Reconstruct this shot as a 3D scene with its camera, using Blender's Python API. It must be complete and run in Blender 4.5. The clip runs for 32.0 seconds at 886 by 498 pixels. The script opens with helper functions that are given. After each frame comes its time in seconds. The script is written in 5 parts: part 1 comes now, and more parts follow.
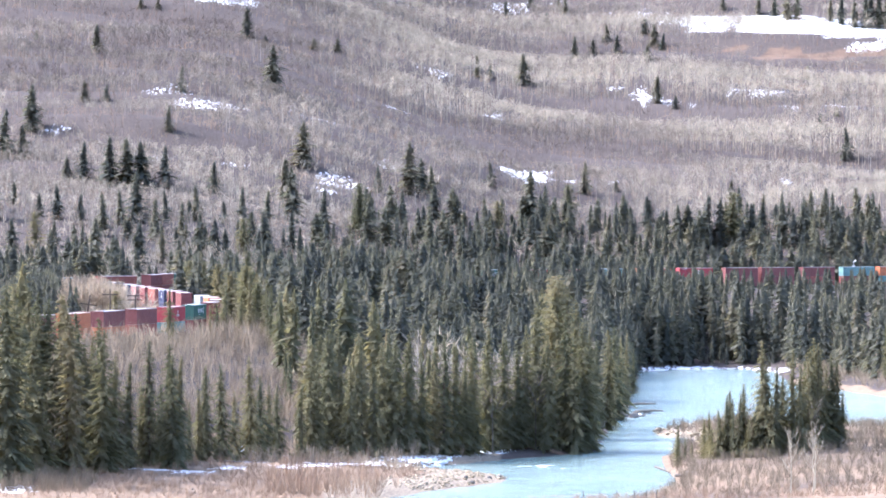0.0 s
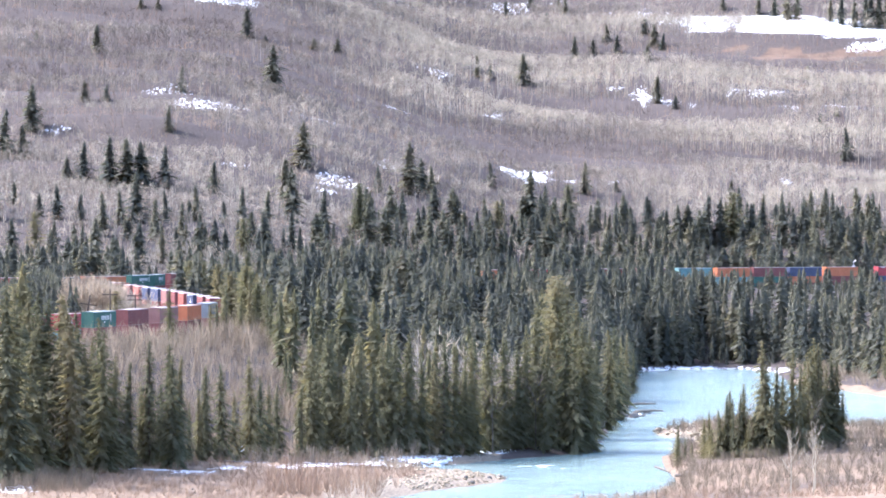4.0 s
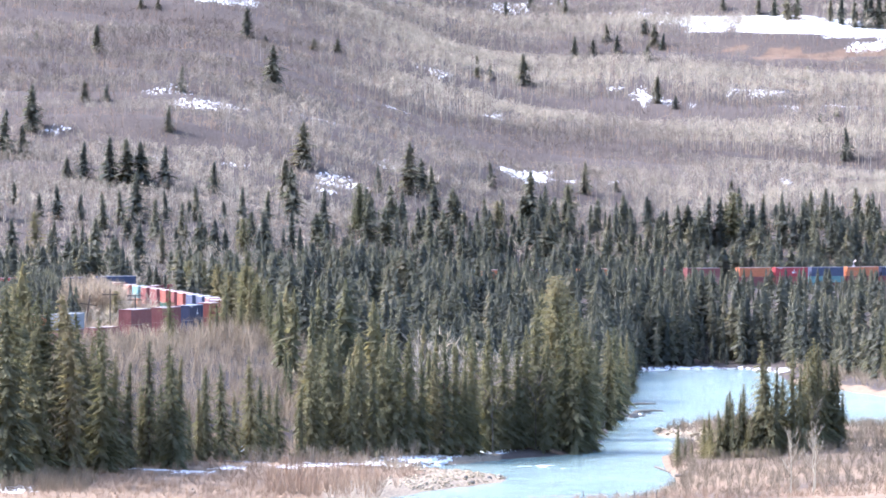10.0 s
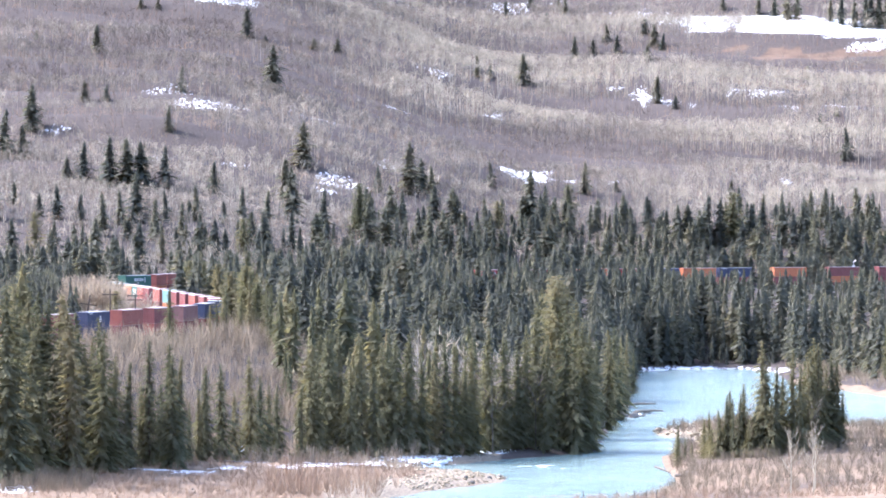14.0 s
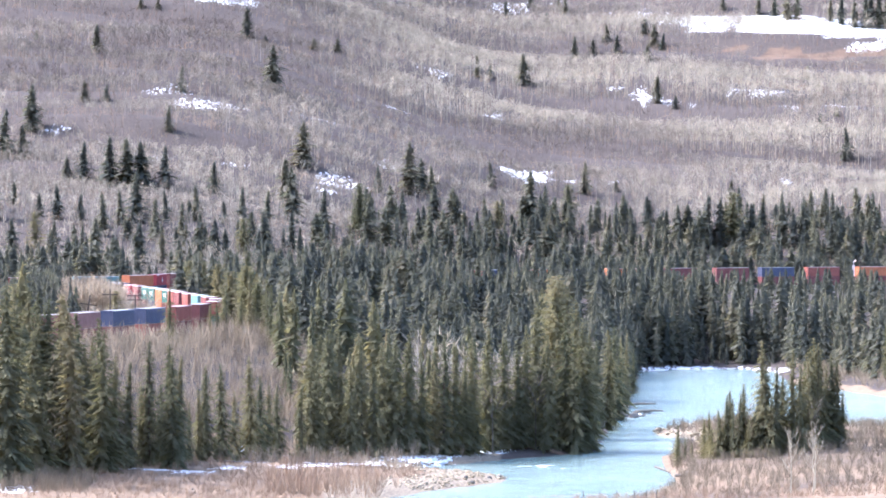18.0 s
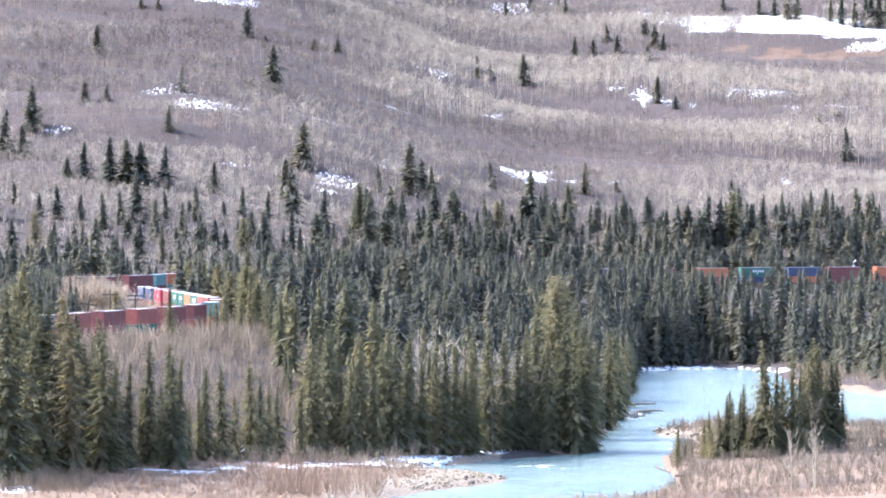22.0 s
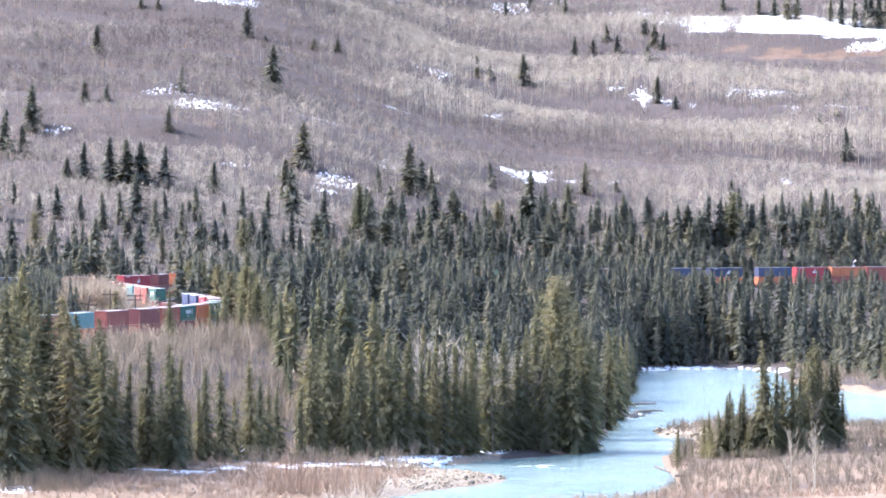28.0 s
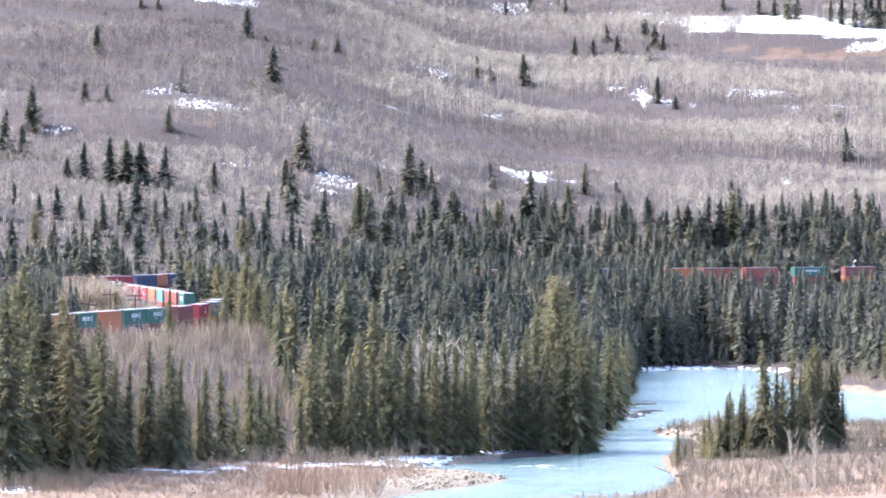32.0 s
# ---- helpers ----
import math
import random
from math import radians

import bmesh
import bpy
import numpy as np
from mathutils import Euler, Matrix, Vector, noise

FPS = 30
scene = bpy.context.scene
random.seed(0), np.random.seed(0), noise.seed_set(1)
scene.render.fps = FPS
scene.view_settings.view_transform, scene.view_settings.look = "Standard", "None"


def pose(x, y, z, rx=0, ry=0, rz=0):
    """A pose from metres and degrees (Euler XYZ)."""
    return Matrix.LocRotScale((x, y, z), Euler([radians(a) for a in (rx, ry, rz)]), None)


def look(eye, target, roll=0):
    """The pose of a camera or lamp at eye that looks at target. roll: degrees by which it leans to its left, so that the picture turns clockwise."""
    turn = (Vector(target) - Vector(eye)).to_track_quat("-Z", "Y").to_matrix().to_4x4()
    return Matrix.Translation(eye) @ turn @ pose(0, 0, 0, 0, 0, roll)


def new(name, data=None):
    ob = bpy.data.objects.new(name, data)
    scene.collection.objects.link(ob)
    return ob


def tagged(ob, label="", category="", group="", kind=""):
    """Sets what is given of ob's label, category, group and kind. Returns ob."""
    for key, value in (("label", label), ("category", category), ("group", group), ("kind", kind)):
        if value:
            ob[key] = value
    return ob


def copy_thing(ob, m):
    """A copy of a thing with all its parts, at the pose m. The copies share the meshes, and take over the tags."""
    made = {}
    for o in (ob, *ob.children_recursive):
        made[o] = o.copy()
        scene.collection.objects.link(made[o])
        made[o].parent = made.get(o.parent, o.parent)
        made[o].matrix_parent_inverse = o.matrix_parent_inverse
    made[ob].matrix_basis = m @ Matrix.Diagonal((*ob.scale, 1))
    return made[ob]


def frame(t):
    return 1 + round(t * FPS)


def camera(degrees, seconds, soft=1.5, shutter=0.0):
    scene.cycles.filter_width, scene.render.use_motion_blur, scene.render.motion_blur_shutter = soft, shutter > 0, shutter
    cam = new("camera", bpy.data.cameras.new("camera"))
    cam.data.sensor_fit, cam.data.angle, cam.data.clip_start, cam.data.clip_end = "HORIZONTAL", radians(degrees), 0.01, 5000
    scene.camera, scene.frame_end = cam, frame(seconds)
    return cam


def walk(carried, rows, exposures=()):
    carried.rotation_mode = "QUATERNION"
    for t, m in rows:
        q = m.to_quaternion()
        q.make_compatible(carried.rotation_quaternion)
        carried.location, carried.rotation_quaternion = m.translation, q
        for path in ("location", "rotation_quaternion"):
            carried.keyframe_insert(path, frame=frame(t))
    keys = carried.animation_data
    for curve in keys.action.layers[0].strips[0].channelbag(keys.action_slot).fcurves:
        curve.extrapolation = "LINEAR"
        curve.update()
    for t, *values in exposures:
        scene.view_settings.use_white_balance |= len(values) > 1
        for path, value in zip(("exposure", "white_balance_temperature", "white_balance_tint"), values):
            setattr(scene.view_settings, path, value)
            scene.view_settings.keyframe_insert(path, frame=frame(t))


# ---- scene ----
cam = camera(11.0, 32.0, soft=1.7)
walk(cam, [(0, pose(0, 0, 42, 90 - 0.464, 0, 0)), (32, pose(0, 0, 42, 90 - 0.464, 0, 0))], [(0, 2.16, 5600, 17), (32, 2.16, 5600, 17)])

# ---- world and sun ----
SUN_TO = Vector((-0.86, 0.14, 0.76)).normalized()
world = bpy.data.worlds.new("world")
scene.world = world
world.use_nodes = True
wn = world.node_tree.nodes
sky = wn.new("ShaderNodeTexSky")
sky.sky_type = "NISHITA"
sky.sun_disc = False
sky.sun_elevation = math.asin(SUN_TO.z)
sky.sun_rotation = math.atan2(SUN_TO.x, SUN_TO.y)
sky.air_density, sky.dust_density = 1.0, 3.5
wn["Background"].inputs["Strength"].default_value = 0.15
world.node_tree.links.new(sky.outputs[0], wn["Background"].inputs["Color"])
sun = new("sun", bpy.data.lights.new("sun", "SUN"))
sun.data.energy, sun.data.angle, sun.data.color = 2.0, radians(0.5), (1.0, 0.95, 0.88)
sun.matrix_world = look(SUN_TO * 500, (0, 0, 0))


# ---- plan: river, track and terrain ----
def hash2(i, j, k):
    n = np.sin(i * 127.1 + j * 311.7 + k * 74.7) * 43758.5453
    return n - np.floor(n)


def fuzz(x, y, size, k=0):
    """Smooth value noise between 0 and 1."""
    x, y = np.asarray(x, float) / size, np.asarray(y, float) / size
    i, j = np.floor(x), np.floor(y)
    u, v = x - i, y - j
    u, v = u * u * (3 - 2 * u), v * v * (3 - 2 * v)
    a = hash2(i, j, k) * (1 - u) + hash2(i + 1, j, k) * u
    b = hash2(i, j + 1, k) * (1 - u) + hash2(i + 1, j + 1, k) * u
    return a * (1 - v) + b * v


def smooth(a, b, x):
    t = np.clip((np.asarray(x, float) - a) / (b - a), 0, 1)
    return t * t * (3 - 2 * t)


# the river's shore, in metres, going round
SHORE = [(-60, 500), (-20, 600), (-8, 676), (-3.5, 688), (2, 699), (7.5, 711), (10, 722), (6, 733), (-3, 745), (-4, 753), (2, 765), (11, 781), (20, 793), (26.5, 807),
         (29, 850), (31.5, 900), (36.5, 960), (40.5, 1010), (44.5, 1080), (48.5, 1160), (50.5, 1205), (62, 1224), (80, 1228), (88, 1205), (86, 1150), (84, 1122), (92, 1095),
         (100, 1045), (140, 1020), (420, 930), (420, 850), (130, 880), (86, 902), (77, 880), (66, 915), (60, 925), (50, 905), (39.5, 872), (39.5, 866), (47, 848),
         (44, 830), (41, 815), (37.5, 775), (36.5, 745), (37, 722), (34.5, 700), (31, 674), (24, 664), (14, 657), (4, 652), (-10, 600), (-40, 500)]


def inside(x, y, poly):
    hit = np.zeros(np.shape(x), bool)
    for (x0, y0), (x1, y1) in zip(poly, poly[1:] + poly[:1]):
        if y0 != y1:
            hit ^= ((y0 > y) != (y1 > y)) & (x < (x1 - x0) * (y - y0) / (y1 - y0) + x0)
    return hit


def to_line(x, y, pts):
    """Distance to a line of points."""
    best = np.full(np.shape(x), 1e9)
    for (x0, y0), (x1, y1) in zip(pts, pts[1:]):
        dx, dy = x1 - x0, y1 - y0
        t = np.clip(((x - x0) * dx + (y - y0) * dy) / (dx * dx + dy * dy + 1e-9), 0, 1)
        best = np.minimum(best, np.hypot(x - x0 - t * dx, y - y0 - t * dy))
    return best


# the railway's centre line in the direction of travel
TRACK = [(760, 1790), (480, 1640), (300, 1550), (200, 1495), (125.2, 1450), (51, 1405), (10, 1370), (-22, 1326), (-46, 1275), (-61, 1241), (-71, 1215), (-74, 1201), (-77, 1186), (-86, 1173), (-104, 1166), (-128, 1162), (-141, 1154), (-139, 1144), (-124, 1140), (-101, 1145), (-87, 1145), (-79.7, 1135), (-75, 1115), (-71, 1093), (-66.9, 1070),
         (-64.2, 1056), (-60.2, 1032), (-54.3, 995), (-50, 969), (-47, 947), (-46.1, 931), (-46.8, 913), (-51.2, 885), (-58.5, 855), (-66.3, 826), (-71.8, 805), (-78, 788), (-92, 757), (-118, 715), (-230, 600), (-420, 430)]
RAIL_Z = 18.0


def rail_rise(y):
    """The track climbs a little through the bend."""
    return 1.5 * smooth(1118, 1190, y) - 1.1 * smooth(1215, 1400, y) - 0.4 * (1 - smooth(890, 960, y))


def far_line(x):
    """How far off the outer stretch of track lies."""
    return np.interp(x, [-90, -71, -61, -46, -22, 10, 51, 125, 300], [1170, 1215, 1241, 1275, 1326, 1370, 1405, 1450, 1550])



def spline(pts, step=2.0):
    """Even steps along a smooth line through pts."""
    p = np.array([pts[0]] + pts + [pts[-1]], float)
    out = []
    for i in range(1, len(p) - 2):
        n = 40
        t = (np.arange(n) / n)[:, None]
        a, b, c, d = p[i - 1], p[i], p[i + 1], p[i + 2]
        out.append(0.5 * (2 * b + (c - a) * t + (2 * a - 5 * b + 4 * c - d) * t ** 2 + (3 * b - 3 * c + d - a) * t ** 3))
    q = np.vstack(out + [p[-1:]])
    s = np.concatenate([[0], np.cumsum(np.hypot(*np.diff(q, axis=0).T))])
    at = np.arange(0, s[-1], step)
    return at, np.stack([np.interp(at, s, q[:, 0]), np.interp(at, s, q[:, 1])], 1)


RAIL_S, RAIL_P = spline(TRACK)


def ground(x, y):
    """The height of the ground, in metres over the river."""
    x, y = np.asarray(x, float), np.asarray(y, float)
    d = to_line(x, y, SHORE + SHORE[:1])
    wet = inside(x, y, SHORE)
    z = 0.35 + 0.5 * smooth(0, 4, d) + np.minimum(0.042 * d, 14) + (fuzz(x, y, 23, 1) - 0.5) * np.clip(d * 0.05, 0, 1.2)
    # the sandy bank on the right and the camera's own slope
    z = z + 11 * smooth(1000, 1350, y) * smooth(4, 60, d) * (1 - smooth(120, 330, d))
    z = np.maximum(z, 40.4 - 0.085 * y)
    track = to_line(x, y, [tuple(p) for p in RAIL_P[::6]])
    near = 1 - smooth(7, 62, track)
    z = z * (1 - near) + (RAIL_Z + rail_rise(y) - 0.55) * near
    # the hillside behind the railway
    foot = 1330 + 240 * smooth(-120, 60, x)
    h = y - foot
    hill = 0.13 * np.clip(h, 0, 500) + 0.155 * np.clip(h - 500, 0, 3000)
    roll = smooth(40, 300, h)
    hill = hill + roll * ((fuzz(0.6 * x + 0.3 * y, y, 150, 5) - 0.5) * 16 + (fuzz(0.6 * x, y, 62, 6) - 0.5) * 10 + 2.7 * np.sin((y + 0.3 * x + 95 * fuzz(0.6 * x, y, 120, 7)) / 12) * smooth(150, 420, h))
    z = z + np.where(track < 12, 0, hill)
    return np.where(wet, -0.3 - np.minimum(d * 0.12, 1.8), z)


# ---- materials ----
def shader(name, rough=0.8, metal=0.0):
    m = bpy.data.materials.new(name)
    m.use_nodes = True
    n = m.node_tree.nodes
    b = n["Principled BSDF"]
    b.inputs["Roughness"].default_value, b.inputs["Metallic"].default_value = rough, metal
    return m, n, m.node_tree.links, b


def grain(n, l, scale, detail=4.0, rough=0.6, coord=None):
    t = n.new("ShaderNodeTexNoise")
    t.inputs["Scale"].default_value, t.inputs["Detail"].default_value, t.inputs["Roughness"].default_value = scale, detail, rough
    if coord is None:
        coord = n.new("ShaderNodeNewGeometry").outputs["Position"]
    l.new(coord, t.inputs["Vector"])
    return t.outputs["Fac"]


def ramp(n, l, fac, stops):
    r = n.new("ShaderNodeValToRGB")
    e = r.color_ramp.elements
    while len(e) < len(stops):
        e.new(0.5)
    for k, (p, c) in zip(e, stops):
        k.position, k.color = p, (*c, 1)
    l.new(fac, r.inputs[0])
    return r.outputs["Color"]


def mix(n, l, fac, a, b, blend="MIX"):
    m = n.new("ShaderNodeMix")
    m.data_type, m.blend_type = "RGBA", blend
    for socket, v in ((m.inputs["Factor"], fac), (m.inputs["A"], a), (m.inputs["B"], b)):
        if isinstance(v, (int, float)):
            socket.default_value = v
        elif isinstance(v, tuple):
            socket.default_value = (*v, 1)
        else:
            l.new(v, socket)
    return m.outputs["Result"]


def sums(n, l, op, a, b, c=None, clamp=False):
    m = n.new("ShaderNodeMath")
    m.operation, m.use_clamp = op, clamp
    for socket, v in zip(m.inputs, (a, b, c)):
        if v is None:
            continue
        if isinstance(v, (int, float)):
            socket.default_value = v
        else:
            l.new(v, socket)
    return m.outputs[0]


def relief(n, l, b, fac, strength, distance):
    p = n.new("ShaderNodeBump")
    p.inputs["Strength"].default_value, p.inputs["Distance"].default_value = strength, distance
    l.new(fac, p.inputs["Height"])
    l.new(p.outputs[0], b.inputs["Normal"])


def attr(n, name):
    a = n.new("ShaderNodeAttribute")
    a.attribute_name = name
    return a.outputs["Fac"]


def plain(name, dark, light, rough=0.8, scale=3.0, metal=0.0, bump=0.0, local=True):
    """A surface that varies between two colours at two scales."""
    m, n, l, b = shader(name, rough, metal)
    c = n.new("ShaderNodeTexCoord").outputs["Object"] if local else None
    fine, wide = grain(n, l, scale, coord=c), grain(n, l, scale * 0.13, 3, coord=c)
    f = sums(n, l, "MULTIPLY_ADD", fine, 0.6, sums(n, l, "MULTIPLY", wide, 0.4))
    l.new(ramp(n, l, f, [(0.33, dark), (0.67, light)]), b.inputs["Base Color"])
    if bump:
        relief(n, l, b, fine, bump, 0.05)
    return m


def needle_material(name, dark, light, brown):
    """Conifer foliage: greens that differ tree by tree and spray by spray."""
    m, n, l, b = shader(name, 0.9)
    b.inputs["Specular IOR Level"].default_value = 0.06
    isle = n.new("ShaderNodeNewGeometry").outputs["Random Per Island"]
    who = n.new("ShaderNodeObjectInfo").outputs["Random"]
    tone = sums(n, l, "MULTIPLY_ADD", isle, 0.2, sums(n, l, "MULTIPLY", sums(n, l, "FRACT", sums(n, l, "ADD", who, attr(n, "tint")), 0), 0.8))
    col = ramp(n, l, tone, [(0.1, dark), (0.8, light), (1.0, brown)])
    l.new(col, b.inputs["Base Color"])
    thin = n.new("ShaderNodeBsdfTranslucent")
    l.new(mix(n, l, 1.0, col, (1.0, 0.96, 0.7), "MULTIPLY"), thin.inputs["Color"])
    both = n.new("ShaderNodeMixShader")
    both.inputs[0].default_value = 0.5
    l.new(b.outputs[0], both.inputs[1])
    l.new(thin.outputs[0], both.inputs[2])
    l.new(both.outputs[0], n["Material Output"].inputs["Surface"])
    return m


needles = needle_material("spruce_needles", (0.152, 0.156, 0.106), (0.242, 0.226, 0.138), (0.27, 0.232, 0.155))
# bluer, duller copy for distant spruces: haze is painted into the green
needles_hazed = needle_material("hazed_needles", (0.107, 0.117, 0.109), (0.196, 0.194, 0.152), (0.23, 0.208, 0.16))
bark = plain("spruce_bark", (0.06, 0.045, 0.035), (0.16, 0.12, 0.09), 0.9, 4)
aspen_bark = plain("aspen_bark", (0.20, 0.18, 0.16), (0.40, 0.37, 0.33), 0.85, 3)


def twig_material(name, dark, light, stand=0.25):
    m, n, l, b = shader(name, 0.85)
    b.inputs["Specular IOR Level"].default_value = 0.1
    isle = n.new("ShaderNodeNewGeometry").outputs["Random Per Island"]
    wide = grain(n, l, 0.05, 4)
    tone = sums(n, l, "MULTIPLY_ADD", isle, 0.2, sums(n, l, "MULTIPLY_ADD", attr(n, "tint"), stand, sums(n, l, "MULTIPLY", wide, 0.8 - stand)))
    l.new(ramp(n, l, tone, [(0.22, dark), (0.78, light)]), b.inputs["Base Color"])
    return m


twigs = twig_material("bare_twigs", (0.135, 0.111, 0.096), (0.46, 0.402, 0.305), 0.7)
shrub_twigs = twig_material("shrub_twigs", (0.172, 0.130, 0.090), (0.465, 0.376, 0.270))
bank_twigs = twig_material("bank_twigs", (0.095, 0.076, 0.055), (0.295, 0.243, 0.177))
willow_twigs = twig_material("willow_twigs", (0.20, 0.135, 0.095), (0.42, 0.31, 0.22))
straw = twig_material("dry_grass_blades", (0.16, 0.108, 0.075), (0.41, 0.31, 0.22))


def ground_material():
    m, n, l, b = shader("ground", 0.95)
    b.inputs["Specular IOR Level"].default_value = 0.1
    fine, mid, wide = grain(n, l, 0.9, 5), grain(n, l, 0.11, 4), grain(n, l, 0.02, 3)
    litter = ramp(n, l, fine, [(0.25, (0.052, 0.043, 0.039)), (0.75, (0.125, 0.104, 0.092))])
    litter = mix(n, l, sums(n, l, "MULTIPLY", wide, 0.5), litter, (0.092, 0.076, 0.070))
    grass = ramp(n, l, fine, [(0.25, (0.15, 0.105, 0.072)), (0.8, (0.33, 0.25, 0.17))])
    grass = mix(n, l, sums(n, l, "MULTIPLY", mid, 0.7), grass, (0.25, 0.18, 0.13))
    stones = grain(n, l, 2.6, 2)
    gravel = ramp(n, l, stones, [(0.3, (0.14, 0.112, 0.080)), (0.55, (0.30, 0.245, 0.18)), (0.8, (0.46, 0.39, 0.30))])
    meadow = ramp(n, l, mid, [(0.3, (0.10, 0.070, 0.052)), (0.7, (0.19, 0.132, 0.095))])
    snow = ramp(n, l, mid, [(0.2, (0.74, 0.77, 0.82)), (0.7, (0.86, 0.87, 0.89))])

    def cover(name, a, b2, spread):
        amount = attr(n, name)
        both = sums(n, l, "SUBTRACT", sums(n, l, "MULTIPLY_ADD", mid, 0.5, sums(n, l, "MULTIPLY", fine, 0.5)), 0.5)
        v = sums(n, l, "MULTIPLY_ADD", sums(n, l, "MULTIPLY", both, amount), spread, amount)
        s = n.new("ShaderNodeMapRange")
        s.interpolation_type = "SMOOTHSTEP"
        s.inputs["From Min"].default_value, s.inputs["From Max"].default_value = a, b2
        l.new(v, s.inputs["Value"])
        return s.outputs[0]

    c = mix(n, l, cover("grass", 0.35, 0.65, 1.5), litter, grass)
    c = mix(n, l, cover("meadow", 0.35, 0.65, 1.0), c, meadow)
    c = mix(n, l, cover("gravel", 0.4, 0.6, 1.2), c, gravel)
    long = n.new("ShaderNodeMapping")
    long.inputs["Scale"].default_value = (1.0, 0.3, 0.5)
    l.new(n.new("ShaderNodeNewGeometry").outputs["Position"], long.inputs["Vector"])
    flecks = grain(n, l, 0.95, 6, 0.75, long.outputs[0])
    amount = attr(n, "snow")
    fall = sums(n, l, "MULTIPLY_ADD", sums(n, l, "MULTIPLY", sums(n, l, "SUBTRACT", flecks, 0.5), sums(n, l, "MULTIPLY", amount, sums(n, l, "SUBTRACT", 1.12, amount, clamp=True))), 13.0, amount)
    edge = n.new("ShaderNodeMapRange")
    edge.inputs["From Min"].default_value, edge.inputs["From Max"].default_value = 0.47, 0.53
    l.new(fall, edge.inputs["Value"])
    sn = edge.outputs[0]
    c = mix(n, l, sn, c, snow)
    l.new(c, b.inputs["Base Color"])
    relief(n, l, b, fine, 0.5, 0.25)
    return m


def water_material():
    m, n, l, b = shader("glacial_water", 0.12)
    wide = grain(n, l, 0.035, 4)
    silt = ramp(n, l, wide, [(0.3, (0.210, 0.305, 0.285)), (0.7, (0.290, 0.372, 0.343))])
    streak = n.new("ShaderNodeMapping")
    streak.inputs["Scale"].default_value = (0.5, 0.22, 1.0)
    l.new(n.new("ShaderNodeNewGeometry").outputs["Position"], streak.inputs["Vector"])
    lace = sums(n, l, "MULTIPLY", grain(n, l, 1.0, 6, 0.7, streak.outputs[0]), attr(n, "foam"))
    white = n.new("ShaderNodeMapRange")
    white.inputs["From Min"].default_value, white.inputs["From Max"].default_value = 0.36, 0.46
    l.new(lace, white.inputs["Value"])
    l.new(mix(n, l, white.outputs[0], silt, (0.82, 0.87, 0.88)), b.inputs["Base Color"])
    l.new(sums(n, l, "MULTIPLY_ADD", white.outputs[0], 0.5, 0.14), b.inputs["Roughness"])
    b.inputs["IOR"].default_value = 1.33
    scale = n.new("ShaderNodeMapping")
    scale.inputs["Scale"].default_value = (1.0, 0.45, 1.0)
    l.new(n.new("ShaderNodeNewGeometry").outputs["Position"], scale.inputs["Vector"])
    ripple = grain(n, l, 1.3, 5, 0.65, scale.outputs[0])
    swell = grain(n, l, 0.28, 3, 0.5, scale.outputs[0])
    relief(n, l, b, sums(n, l, "MULTIPLY_ADD", swell, 2.2, ripple), 1.0, 0.6)
    return m


ground_mat, water_mat = ground_material(), water_material()
steel = plain("rail_steel", (0.10, 0.075, 0.06), (0.26, 0.21, 0.18), 0.45, 2, 0.7)
tie_wood = plain("tie_wood", (0.07, 0.055, 0.045), (0.16, 0.13, 0.105), 0.9, 3)
ballast_mat = plain("ballast", (0.16, 0.145, 0.13), (0.36, 0.33, 0.30), 0.95, 5, bump=0.5, local=False)
pole_wood = plain("pole_wood", (0.05, 0.040, 0.033), (0.11, 0.085, 0.068), 0.9, 3)
car_paint = plain("well_car_paint", (0.10, 0.045, 0.035), (0.20, 0.085, 0.065), 0.6, 1.2)
dark_steel = plain("dark_steel", (0.02, 0.02, 0.022), (0.06, 0.055, 0.05), 0.6, 2)
galvanized = plain("galvanized", (0.45, 0.46, 0.47), (0.65, 0.66, 0.67), 0.5, 2)
white_paint = plain("white_lettering", (0.62, 0.63, 0.64), (0.80, 0.80, 0.80), 0.6, 2)
PAINTS = {"maroon": (0.185, 0.050, 0.048), "brick": (0.28, 0.075, 0.055), "red": (0.36, 0.038, 0.050), "orange": (0.48, 0.150, 0.060),
          "mauve": (0.24, 0.115, 0.105), "green": (0.032, 0.115, 0.088), "teal": (0.13, 0.26, 0.26), "blue": (0.050, 0.064, 0.125),
          "navy": (0.028, 0.036, 0.085), "grey": (0.24, 0.265, 0.29)}
paint = {}
for word, c in PAINTS.items():
    paint[word] = plain(word + "_container_paint", tuple(v * 0.8 for v in c), tuple(min(1, v * 1.12 + 0.012) for v in c), 0.55, 0.9)
# pale copies of each paint: the sun's glare on the roofs is coloured in
sunlit_roof_paint = {w: plain(w + "_sunlit_roof_paint", tuple(v * 0.5 + 0.30 for v in c), tuple(v * 0.5 + 0.46 for v in c), 0.5, 0.8) for w, c in PAINTS.items()}


